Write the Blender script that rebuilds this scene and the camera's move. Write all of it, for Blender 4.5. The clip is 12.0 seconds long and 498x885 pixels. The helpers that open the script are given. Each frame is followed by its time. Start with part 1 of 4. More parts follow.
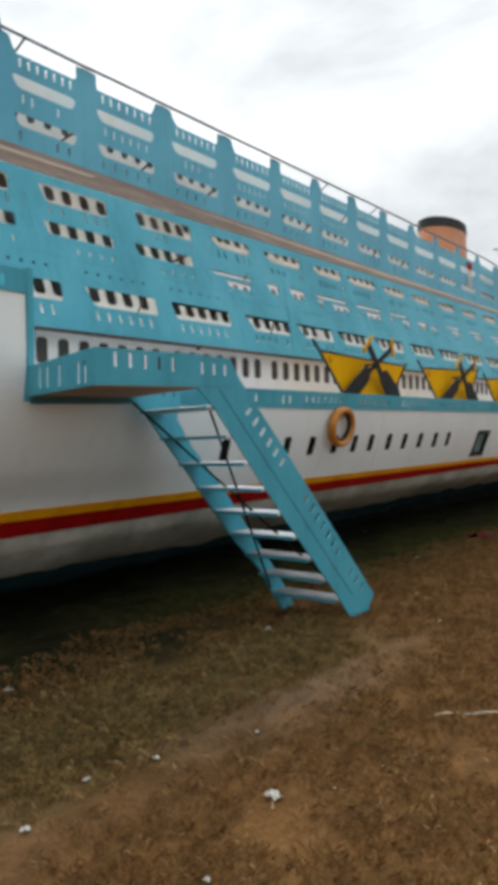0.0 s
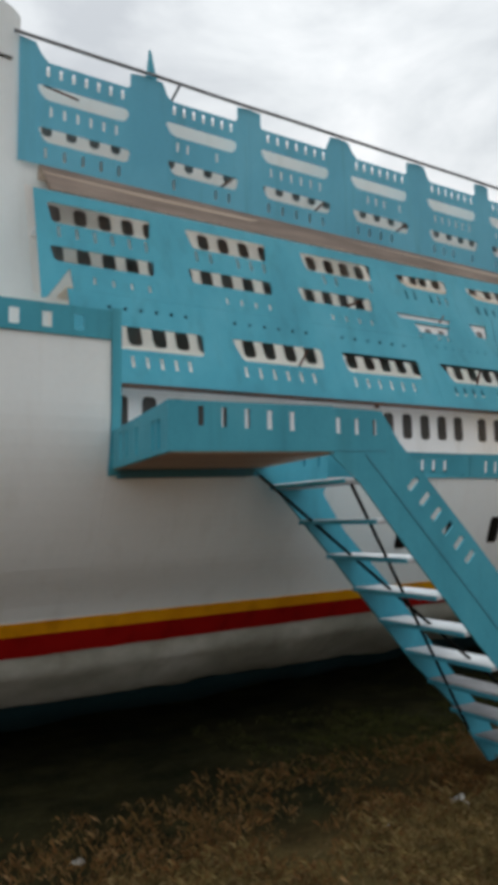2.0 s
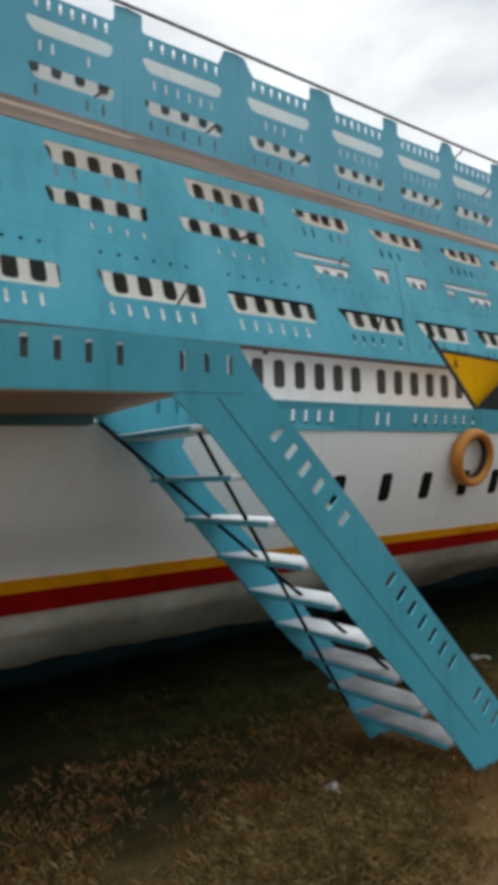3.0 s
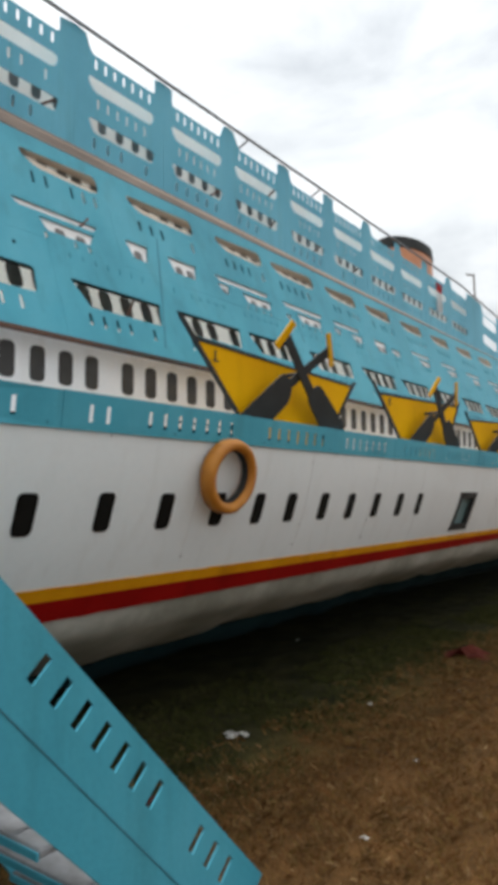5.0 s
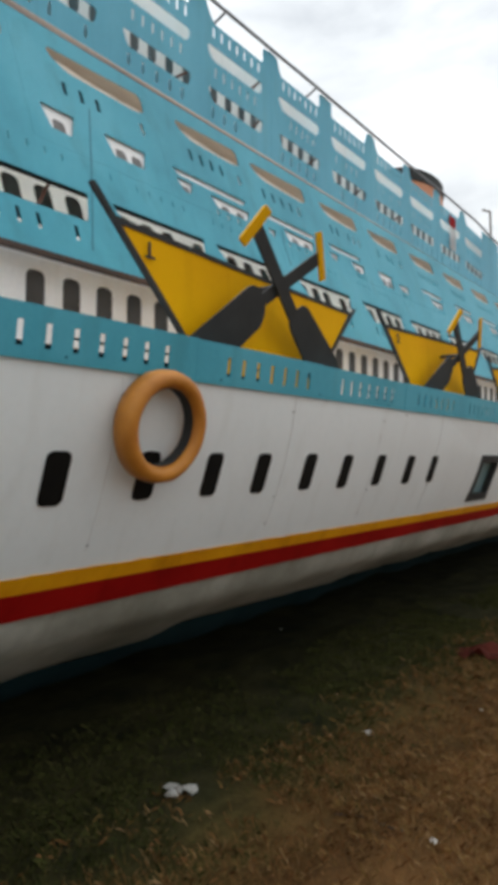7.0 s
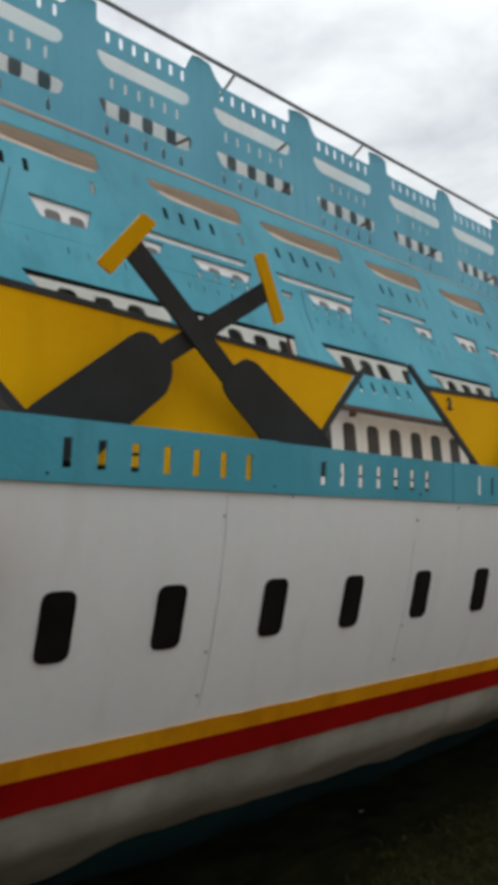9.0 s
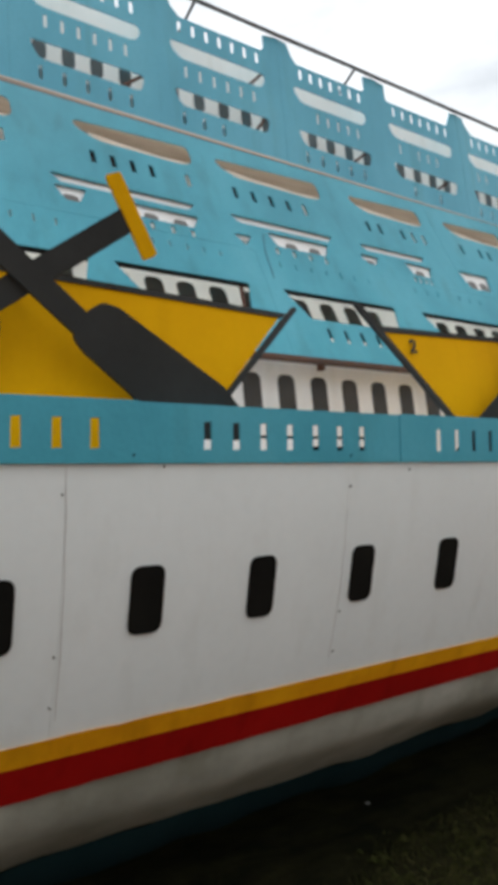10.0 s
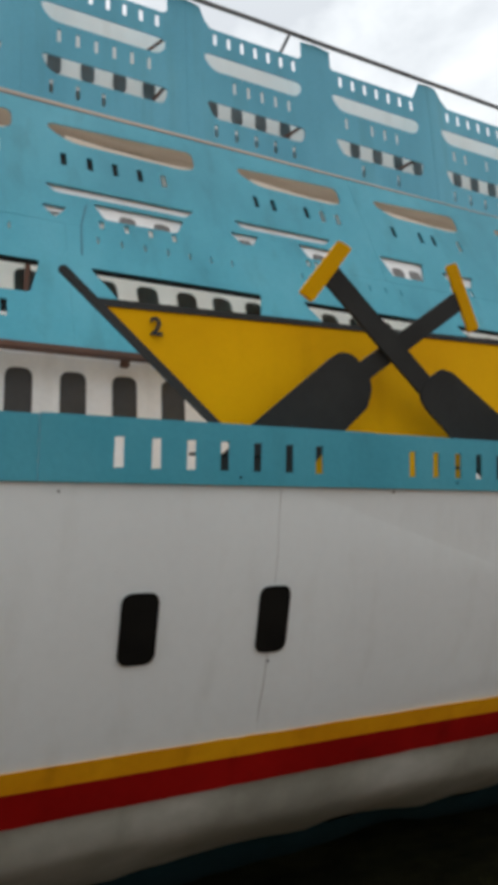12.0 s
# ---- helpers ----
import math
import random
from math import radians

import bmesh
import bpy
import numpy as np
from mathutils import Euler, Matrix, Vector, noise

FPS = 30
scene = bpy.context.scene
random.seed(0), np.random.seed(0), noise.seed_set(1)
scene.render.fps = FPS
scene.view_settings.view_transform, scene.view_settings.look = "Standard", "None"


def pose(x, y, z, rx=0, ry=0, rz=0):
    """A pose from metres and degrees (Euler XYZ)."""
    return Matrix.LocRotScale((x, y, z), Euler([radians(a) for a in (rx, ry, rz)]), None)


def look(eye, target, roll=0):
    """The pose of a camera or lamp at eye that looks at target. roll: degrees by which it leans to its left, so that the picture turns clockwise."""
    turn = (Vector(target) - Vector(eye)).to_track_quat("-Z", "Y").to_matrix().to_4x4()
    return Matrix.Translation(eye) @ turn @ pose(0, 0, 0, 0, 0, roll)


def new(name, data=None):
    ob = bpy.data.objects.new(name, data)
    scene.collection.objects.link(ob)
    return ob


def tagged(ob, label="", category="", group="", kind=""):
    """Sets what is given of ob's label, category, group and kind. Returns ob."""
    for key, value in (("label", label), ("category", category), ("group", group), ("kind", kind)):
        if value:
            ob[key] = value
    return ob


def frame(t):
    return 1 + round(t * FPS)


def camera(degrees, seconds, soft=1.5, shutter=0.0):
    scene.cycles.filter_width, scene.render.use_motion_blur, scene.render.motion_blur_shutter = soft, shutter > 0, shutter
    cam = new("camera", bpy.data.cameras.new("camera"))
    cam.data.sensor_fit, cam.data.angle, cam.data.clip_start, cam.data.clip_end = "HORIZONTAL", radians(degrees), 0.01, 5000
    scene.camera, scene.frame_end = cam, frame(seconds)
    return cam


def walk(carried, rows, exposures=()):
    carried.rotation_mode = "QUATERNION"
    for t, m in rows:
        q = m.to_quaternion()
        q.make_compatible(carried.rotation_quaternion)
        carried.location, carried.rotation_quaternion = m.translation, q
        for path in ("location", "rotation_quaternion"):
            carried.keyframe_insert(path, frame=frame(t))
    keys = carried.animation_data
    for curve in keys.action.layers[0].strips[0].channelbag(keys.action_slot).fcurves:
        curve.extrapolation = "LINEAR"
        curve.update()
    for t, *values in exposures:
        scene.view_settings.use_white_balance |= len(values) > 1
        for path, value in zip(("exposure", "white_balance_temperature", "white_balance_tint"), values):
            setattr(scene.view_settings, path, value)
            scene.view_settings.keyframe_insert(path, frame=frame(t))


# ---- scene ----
cam = camera(39.6, 12.0, soft=6.5)
PATH = [
    (0, (0.042, -0.149, 1.604), (-1.256, 1.372, 1.609), -1.5),
    (0.5, (-0.054, 0.146, 1.613), (-1.359, 1.662, 1.623), -1.0),
    (1, (-0.214, 0.495, 1.637), (-1.667, 1.867, 1.684), -0.3),
    (1.5, (-0.407, 0.825, 1.662), (-2.007, 2.008, 1.861), -3.1),
    (2, (-0.574, 1.141, 1.679), (-2.287, 2.149, 1.902), -1.2),
    (2.5, (-0.687, 1.438, 1.669), (-2.403, 2.42, 1.969), -2.2),
    (3, (-0.891, 1.785, 1.662), (-2.495, 2.976, 1.762), -1.4),
    (3.5, (-1.031, 2.129, 1.645), (-2.568, 3.403, 1.766), -2.1),
    (5.5, (-1.764, 3.447, 1.578), (-2.84, 5.127, 1.72), 0.3),
    (6, (-1.928, 3.738, 1.583), (-2.92, 5.474, 1.64), 0.8),
    (6.5, (-2.047, 4.025, 1.595), (-3.041, 5.758, 1.677), 2.3),
    (7, (-2.228, 4.358, 1.599), (-3.433, 5.953, 1.679), -0.1),
    (9, (-2.371, 5.891, 1.66), (-3.863, 7.157, 2.071), -2.9),
    (9.5, (-2.38, 6.262, 1.651), (-4.012, 7.363, 2.005), -4.7),
    (10, (-2.34, 6.668, 1.669), (-3.971, 7.775, 2.011), -5.1),
    (10.5, (-2.289, 7.078, 1.666), (-4.024, 8.019, 1.988), -5.0),
    (11, (-2.267, 7.458, 1.68), (-3.921, 8.509, 2.083), -2.6),
    (11.5, (-2.269, 7.842, 1.67), (-3.937, 8.854, 2.109), -4.5),
    (12, (-2.331, 8.262, 1.683), (-4.081, 9.132, 2.11), -2.5),
]
walk(cam, [(t, look(eye, target, roll)) for t, eye, target, roll in PATH],
     exposures=[(0.0, 0.54), (0.5, 0.61), (1.0, 0.71), (1.5, 0.17), (2.0, 0.3), (2.5, 0.44), (3.0, 0.45), (3.5, 0.61), (5.5, 0.63), (6.5, 0.64), (7.0, 0.64), (9.0, 0.38), (9.5, 0.76), (10.0, 0.71), (10.5, 0.79), (11.0, 0.73), (11.5, 0.49), (12.0, 0.48)])

# ---- sky, sun ----
K = 0.01            # rise of the ship's decks per metre of length
world = bpy.data.worlds.new("overcast_sky")
scene.world = world
world.use_nodes = True
wn, wl = world.node_tree.nodes, world.node_tree.links
wn.clear()
SUN_EL, SUN_AZ = radians(62), radians(-80)   # behind the ship, high
sky = wn.new("ShaderNodeTexSky")
sky.sky_type, sky.sun_disc, sky.sun_elevation, sky.sun_rotation = "NISHITA", False, SUN_EL, SUN_AZ
sky_gain = wn.new("ShaderNodeMixRGB")
sky_gain.blend_type, sky_gain.inputs[0].default_value = "MULTIPLY", 1.0
sky_gain.inputs[2].default_value = (0.09, 0.09, 0.09, 1)
geo = wn.new("ShaderNodeTexCoord")
squash = wn.new("ShaderNodeMapping")
squash.inputs["Scale"].default_value = (1.0, 1.0, 2.3)
puff = wn.new("ShaderNodeTexNoise")
puff.inputs["Scale"].default_value, puff.inputs["Detail"].default_value, puff.inputs["Roughness"].default_value = 2.6, 7, 0.55
puff.inputs["Distortion"].default_value = 0.35
tone = wn.new("ShaderNodeValToRGB")
tone.color_ramp.elements[0].position, tone.color_ramp.elements[0].color = 0.36, (0.43, 0.455, 0.48, 1)
tone.color_ramp.elements[1].position, tone.color_ramp.elements[1].color = 0.64, (0.74, 0.755, 0.765, 1)
mid = tone.color_ramp.elements.new(0.51)
mid.color = (0.60, 0.625, 0.64, 1)
cover = wn.new("ShaderNodeMixRGB")
cover.inputs[0].default_value = 0.96
back = wn.new("ShaderNodeBackground")
back.inputs["Strength"].default_value = 1.14
wout = wn.new("ShaderNodeOutputWorld")
wl.new(sky.outputs[0], sky_gain.inputs[1])
wl.new(geo.outputs["Generated"], squash.inputs[0])
wl.new(squash.outputs[0], puff.inputs["Vector"])
wl.new(puff.outputs[0], tone.inputs[0])
wl.new(sky_gain.outputs[0], cover.inputs[1])
height = wn.new("ShaderNodeSeparateXYZ")          # an overcast sky is brighter overhead than at the horizon
zenith = wn.new("ShaderNodeMath")
zenith.operation, zenith.inputs[1].default_value, zenith.inputs[2].default_value = "MULTIPLY_ADD", 0.62, 0.68
lit = wn.new("ShaderNodeMixRGB")
lit.blend_type, lit.inputs[0].default_value = "MULTIPLY", 1.0
wl.new(geo.outputs["Generated"], height.inputs[0])
wl.new(height.outputs["Z"], zenith.inputs[0])
wl.new(tone.outputs[0], lit.inputs[1])
wl.new(zenith.outputs[0], lit.inputs[2])
wl.new(lit.outputs[0], cover.inputs[2])
wl.new(cover.outputs[0], back.inputs[0])
wl.new(back.outputs[0], wout.inputs[0])
sun = new("sun", bpy.data.lights.new("sun", "SUN"))
sun.data.energy, sun.data.angle, sun.data.color = 2.6, radians(35), (0.98, 0.985, 0.96)
sun.matrix_world = look((8, 10, 20), (8 - 20 * math.cos(SUN_EL) * math.sin(SUN_AZ), 10 - 20 * math.cos(SUN_EL) * math.cos(SUN_AZ), 20 - 20 * math.sin(SUN_EL)))


# ---- materials ----
def material(name, colours, rough=0.5, scale=3.0, stretch=(1, 1, 1), grain=40.0, bump=0.15, metal=0.0, streak=0.0, low=0.35, high=0.68, specular=0.4, speck=0.12):
    """Paint or stuff of two or three tones, mottled at two scales, with fine relief."""
    m = bpy.data.materials.new(name)
    m.use_nodes = True
    n, l = m.node_tree.nodes, m.node_tree.links
    p = n["Principled BSDF"]
    p.inputs["Roughness"].default_value, p.inputs["Metallic"].default_value = rough, metal
    p.inputs["Specular IOR Level"].default_value = specular
    where = n.new("ShaderNodeNewGeometry")
    mapped = n.new("ShaderNodeMapping")
    mapped.inputs["Scale"].default_value = stretch
    big = n.new("ShaderNodeTexNoise")
    big.inputs["Scale"].default_value, big.inputs["Detail"].default_value, big.inputs["Roughness"].default_value = scale, 6, 0.6
    ramp = n.new("ShaderNodeValToRGB")
    e = ramp.color_ramp.elements
    e[0].position, e[1].position = low, high
    e[0].color, e[1].color = (*colours[0], 1), (*colours[-1], 1)
    if len(colours) == 3:
        e.new((low + high) / 2).color = (*colours[1], 1)
    fine = n.new("ShaderNodeTexNoise")
    fine.inputs["Scale"].default_value, fine.inputs["Detail"].default_value = grain, 4
    mixed = n.new("ShaderNodeMixRGB")
    mixed.blend_type, mixed.inputs[0].default_value = "MULTIPLY", speck
    grey = n.new("ShaderNodeValToRGB")
    grey.color_ramp.elements[0].position, grey.color_ramp.elements[1].position = 0.3, 0.6
    grey.color_ramp.elements[0].color, grey.color_ramp.elements[1].color = (0.6, 0.6, 0.6, 1), (1, 1, 1, 1)
    raised = n.new("ShaderNodeBump")
    raised.inputs["Strength"].default_value, raised.inputs["Distance"].default_value = bump, 0.01
    l.new(where.outputs["Position"], mapped.inputs[0])
    l.new(mapped.outputs[0], big.inputs["Vector"])
    l.new(where.outputs["Position"], fine.inputs["Vector"])
    l.new(big.outputs[0], ramp.inputs[0])
    l.new(ramp.outputs[0], mixed.inputs[1])
    l.new(fine.outputs[0], grey.inputs[0])
    l.new(grey.outputs[0], mixed.inputs[2])
    last = mixed.outputs[0]
    if streak:
        drip_map = n.new("ShaderNodeMapping")
        drip_map.inputs["Scale"].default_value = (9, 9, 0.7)
        drip = n.new("ShaderNodeTexNoise")
        drip.inputs["Scale"].default_value, drip.inputs["Detail"].default_value = 1.0, 5
        drip_ramp = n.new("ShaderNodeValToRGB")
        drip_ramp.color_ramp.elements[0].position, drip_ramp.color_ramp.elements[1].position = 0.54, 0.72
        drip_ramp.color_ramp.elements[0].color, drip_ramp.color_ramp.elements[1].color = (1, 1, 1, 1), (1 - streak, 1 - 1.1 * streak, 1 - 1.3 * streak, 1)
        wash = n.new("ShaderNodeMixRGB")
        wash.blend_type, wash.inputs[0].default_value = "MULTIPLY", 1.0
        l.new(where.outputs["Position"], drip_map.inputs[0])
        l.new(drip_map.outputs[0], drip.inputs["Vector"])
        l.new(drip.outputs[0], drip_ramp.inputs[0])
        l.new(last, wash.inputs[1])
        l.new(drip_ramp.outputs[0], wash.inputs[2])
        last = wash.outputs[0]
    l.new(last, p.inputs["Base Color"])
    l.new(fine.outputs[0], raised.inputs["Height"])
    l.new(raised.outputs[0], p.inputs["Normal"])
    return m


TEAL = material("teal_paint", [(0.047, 0.292, 0.386), (0.064, 0.352, 0.458), (0.092, 0.395, 0.503)], 0.5, 1.3, (1, 1, 0.5), 55, 0.12, streak=0.12, specular=0.25)
# lighter copy of the teal; sky haze over the upper boards is in its colour
TEAL_HAZED = material("haze_lightened_teal_paint", [(0.096, 0.39, 0.54), (0.118, 0.445, 0.60), (0.148, 0.49, 0.645)], 0.5, 1.3, (1, 1, 0.5), 55, 0.12, streak=0.10)
PLY_OLD = material("weathered_plywood", [(0.155, 0.110, 0.085), (0.26, 0.192, 0.15)], 0.8, 2.0, (3, 0.8, 3), 50, 0.15)
# keel base teal taken near black, with the deep shade in its colour
TEAL_SHADED = material("shaded_teal_paint", [(0.011, 0.0165, 0.0155), (0.017, 0.025, 0.0235)], 0.85, 2.0, specular=0.05)
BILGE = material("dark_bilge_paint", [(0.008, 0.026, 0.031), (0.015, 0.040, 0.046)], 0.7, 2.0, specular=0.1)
WHITE = material("white_hull_paint", [(0.745, 0.785, 0.785), (0.775, 0.82, 0.82), (0.805, 0.845, 0.845)], 0.42, 0.8, (1, 1, 0.6), 30, 0.03, streak=0.05, speck=0.05)
CABIN = material("cabin_wall_paint", [(0.84, 0.825, 0.815), (0.90, 0.89, 0.885)], 0.6, 1.6, (1, 1, 1), 40, 0.1, streak=0.08)
SHEETING = material("white_plastic_sheeting", [(0.74, 0.71, 0.69), (0.84, 0.82, 0.80)], 0.6, 1.6, (1, 1, 1), 40, 0.1, streak=0.12)
n_, l_ = SHEETING.node_tree.nodes, SHEETING.node_tree.links
glow_through = n_.new("ShaderNodeBsdfTranslucent")
glow_through.inputs["Color"].default_value = (0.93, 0.91, 0.88, 1)
both = n_.new("ShaderNodeMixShader")
both.inputs[0].default_value = 0.6
l_.new(n_["Principled BSDF"].outputs[0], both.inputs[1])
l_.new(glow_through.outputs[0], both.inputs[2])
l_.new(both.outputs[0], n_["Material Output"].inputs[0])
SHEETING_THICK = SHEETING.copy()
SHEETING_THICK.name = "thick_white_sheeting"
for e_, c_ in zip(SHEETING_THICK.node_tree.nodes["Color Ramp"].color_ramp.elements, ((0.76, 0.73, 0.71, 1), (0.86, 0.835, 0.82, 1))):
    e_.color = c_
SHEETING_THICK.node_tree.nodes["Mix Shader"].inputs[0].default_value = 0.42
# lower hull greyed to carry the underside's shade, besides its dirt streaks
LOWER = material("dirty_shaded_sheeting", [(0.26, 0.255, 0.21), (0.39, 0.385, 0.33), (0.55, 0.545, 0.49)], 0.5, 1.6, (1, 1, 1.5), 25, 0.08, streak=0.15)
YELLOW = material("yellow_paint", [(0.76, 0.385, 0.0015), (0.86, 0.455, 0.002)], 0.7, 1.2, (1, 1, 1), 45, 0.05, streak=0.06, specular=0.06, speck=0.06)
STRIPE_Y = material("stripe_yellow_paint", [(0.64, 0.265, 0.004), (0.76, 0.36, 0.006)], 0.6, 3.0, streak=0.2, specular=0.12)
STRIPE_R = material("stripe_red_paint", [(0.26, 0.0035, 0.003), (0.35, 0.006, 0.0045)], 0.6, 3.0, streak=0.2, specular=0.12)
CHAR = material("charcoal_paint", [(0.027, 0.0285, 0.028), (0.042, 0.044, 0.0435)], 0.65, 3.0, specular=0.2)
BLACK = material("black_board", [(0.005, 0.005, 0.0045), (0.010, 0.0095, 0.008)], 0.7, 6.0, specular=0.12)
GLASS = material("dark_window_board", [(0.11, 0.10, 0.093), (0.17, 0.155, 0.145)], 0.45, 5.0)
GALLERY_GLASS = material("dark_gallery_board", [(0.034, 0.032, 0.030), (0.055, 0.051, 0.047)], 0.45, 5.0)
PLY_NEW = material("fresh_plywood", [(0.64, 0.53, 0.42), (0.74, 0.63, 0.51)], 0.75, 2.5, (6, 0.7, 6), 50, 0.2)
SEAM = material("shadow_joint_teal", [(0.03, 0.13, 0.17), (0.045, 0.17, 0.22)], 0.6, 3.0)
PLY = material("bare_plywood", [(0.40, 0.30, 0.225), (0.52, 0.41, 0.32)], 0.75, 2.5, (6, 0.7, 6), 50, 0.2)
ORANGE = material("orange_ring_paint", [(0.45, 0.165, 0.02), (0.60, 0.245, 0.032)], 0.5, 7.0, streak=0.1)
STEEL = material("weathered_pipe", [(0.16, 0.14, 0.125), (0.28, 0.255, 0.235)], 0.5, 8.0, metal=0.3)
RAIL = material("slate_grey_rail_paint", [(0.15, 0.16, 0.17), (0.23, 0.24, 0.255)], 0.5, 8.0)
TRIM = material("rust_stained_trim", [(0.03, 0.029, 0.028), (0.17, 0.075, 0.045)], 0.7, 0.7)
# darker tread paint that stands in for the stringer's shadow
TREAD_SHADED = material("shaded_tread_paint", [(0.15, 0.15, 0.155), (0.30, 0.305, 0.32)], 0.7, 5.0)
TREAD = material("pale_tread_paint", [(0.44, 0.47, 0.50), (0.66, 0.68, 0.70)], 0.55, 4.0)
FUNNEL = material("funnel_orange_paint", [(0.52, 0.215, 0.105), (0.62, 0.275, 0.14)], 0.5, 1.5, streak=0.1)
HATCH = material("hatch_grey_green_paint", [(0.15, 0.25, 0.26), (0.21, 0.32, 0.33)], 0.4, 2.5)
LITTER = material("white_litter", [(0.58, 0.57, 0.53), (0.80, 0.78, 0.74)], 0.6, 20)
REDCLOTH = material("red_dust", [(0.13, 0.024, 0.014), (0.21, 0.042, 0.026)], 0.9, 20)


# ---- building tools ----
def finish(bm, name, mat, parent=None, label="", smooth=False):
    me = bpy.data.meshes.new(name)
    bmesh.ops.recalc_face_normals(bm, faces=bm.faces)
    if smooth:
        for f in bm.faces:
            f.smooth = True
    bm.to_mesh(me)
    bm.free()
    me.materials.append(mat)
    ob = new(name, me)
    if parent:
        ob.parent = parent
        ob.matrix_parent_inverse = parent.matrix_world.inverted() if parent.type != "EMPTY" else Matrix.Translation(-parent.location)
    if label:
        tagged(ob, label)
    return ob


def part(name, bm, mat, parent, label="", smooth=False):
    return finish(bm, name, mat, parent, label, smooth)


def again(ob, offset, parent):
    """Another piece on the same mesh, moved by offset."""
    o = new(ob.name.split(".")[0], ob.data)
    o.parent = parent
    o.matrix_parent_inverse = ob.matrix_parent_inverse.copy()
    o.location = Vector(ob.location) + Vector(offset)
    return o


def box(bm, x0, x1, y0, y1, z0, z1):
    c = bmesh.ops.create_cube(bm, size=1.0)["verts"]
    for v in c:
        v.co = Vector((x0 + (v.co.x + 0.5) * (x1 - x0), y0 + (v.co.y + 0.5) * (y1 - y0), z0 + (v.co.z + 0.5) * (z1 - z0)))
    return c


def pipe(bm, a, b, r, sides=8, r2=None):
    a, b = Vector(a), Vector(b)
    d = b - a
    m = Matrix.Translation((a + b) / 2) @ d.to_track_quat("Z", "Y").to_matrix().to_4x4()
    bmesh.ops.create_cone(bm, cap_ends=True, segments=sides, radius1=r, radius2=r if r2 is None else r2, depth=d.length, matrix=m)


def rounded(y0, y1, z0, z1, r, steps=3):
    """A rectangle with rounded corners, as a loop of (y, z)."""
    r = min(r, (y1 - y0) / 2.01, (z1 - z0) / 2.01)
    out = []
    for cy, cz, a in ((y1 - r, z1 - r, 0), (y0 + r, z1 - r, 90), (y0 + r, z0 + r, 180), (y1 - r, z0 + r, 270)):
        for i in range(steps + 1):
            t = radians(a + 90 * i / steps)
            out.append((cy + r * math.cos(t), cz + r * math.sin(t)))
    return out


def soften(loop, r):
    """Cuts the corners of a loop of (y, z)."""
    out = []
    for i, p in enumerate(loop):
        a, b, c = Vector(loop[i - 1]), Vector(p), Vector(loop[(i + 1) % len(loop)])
        ra, rc = min(r, (a - b).length * 0.45), min(r, (c - b).length * 0.45)
        p1, p2 = b + (a - b).normalized() * ra, b + (c - b).normalized() * rc
        out += [tuple(p1), tuple((p1 + p2) / 2 * 0.6 + b * 0.4), tuple(p2)]
    return out


def inside(y, z, loop):
    hit = False
    y0, z0 = loop[-1]
    for y1, z1 in loop:
        if (z0 > z) != (z1 > z) and y < (y1 - y0) * (z - z0) / (z1 - z0) + y0:
            hit = not hit
        y0, z0 = y1, z1
    return hit


def sheet(outer, holes, at, thick):
    """A board with holes cut through it. outer, holes: loops of (y, z); at(y, z): the place of its front; thick: along -x."""
    from mathutils.geometry import delaunay_2d_cdt
    verts, edges, loops = [], [], []
    for loop in [outer] + holes:
        n = len(verts)
        verts += [Vector(p) for p in loop]
        edges += [(n + i, n + (i + 1) % len(loop)) for i in range(len(loop))]
        loops.append(list(range(n, n + len(loop))))
    pts, _, tris, orig, _, _ = delaunay_2d_cdt(verts, edges, [], 0, 1e-6)
    boxes = [(min(p[0] for p in h), max(p[0] for p in h), min(p[1] for p in h), max(p[1] for p in h), h) for h in holes]
    bm = bmesh.new()
    front = [bm.verts.new(at(p.x, p.y)) for p in pts]
    rear = [bm.verts.new(Vector(at(p.x, p.y)) - Vector((thick, 0, 0))) for p in pts]
    for t in tris:
        cy, cz = sum(pts[i].x for i in t) / 3, sum(pts[i].y for i in t) / 3
        if not inside(cy, cz, outer) or any(b[0] < cy < b[1] and b[2] < cz < b[3] and inside(cy, cz, b[4]) for b in boxes):
            continue
        bm.faces.new([front[i] for i in t])
        bm.faces.new([rear[i] for i in reversed(t)])
    rim = [e for e in bm.edges if len(e.link_faces) == 1]
    key = {v: rear[i] for i, v in enumerate(front)}
    for e in rim:
        a, b = e.verts
        if a in key and b in key:
            bm.faces.new((a, b, key[b], key[a]))
    for v in [v for v in bm.verts if not v.link_faces]:
        bm.verts.remove(v)
    return bm


def plate(loop, at, thick):
    """A board in the outline of loop, cut straight through."""
    bm = bmesh.new()
    f = [bm.verts.new(at(*p)) for p in loop]
    b = [bm.verts.new(Vector(at(*p)) - Vector((thick, 0, 0))) for p in loop]
    bm.faces.new(f)
    bm.faces.new(b[::-1])
    for i in range(len(loop)):
        j = (i + 1) % len(loop)
        bm.faces.new((f[i], f[j], b[j], b[i]))
    return bm


def empty(name, x, y, z):
    ob = new(name)
    ob.location = (x, y, z)
    ob.empty_display_size = 0.3
    bpy.context.view_layer.update()
    return ob


def level(x, y, z, k=K):
    if k < 0:       # top deck: level, then sinking towards the bridge
        return (x, y, z - 0.07 * max(0.0, y - 15.5))
    return (x, y, z + k * (y - 8))


# ---- ground ----
def swell(a, b, v):
    v = min(1.0, max(0.0, (v - a) / (b - a)))
    return v * v * (3 - 2 * v)


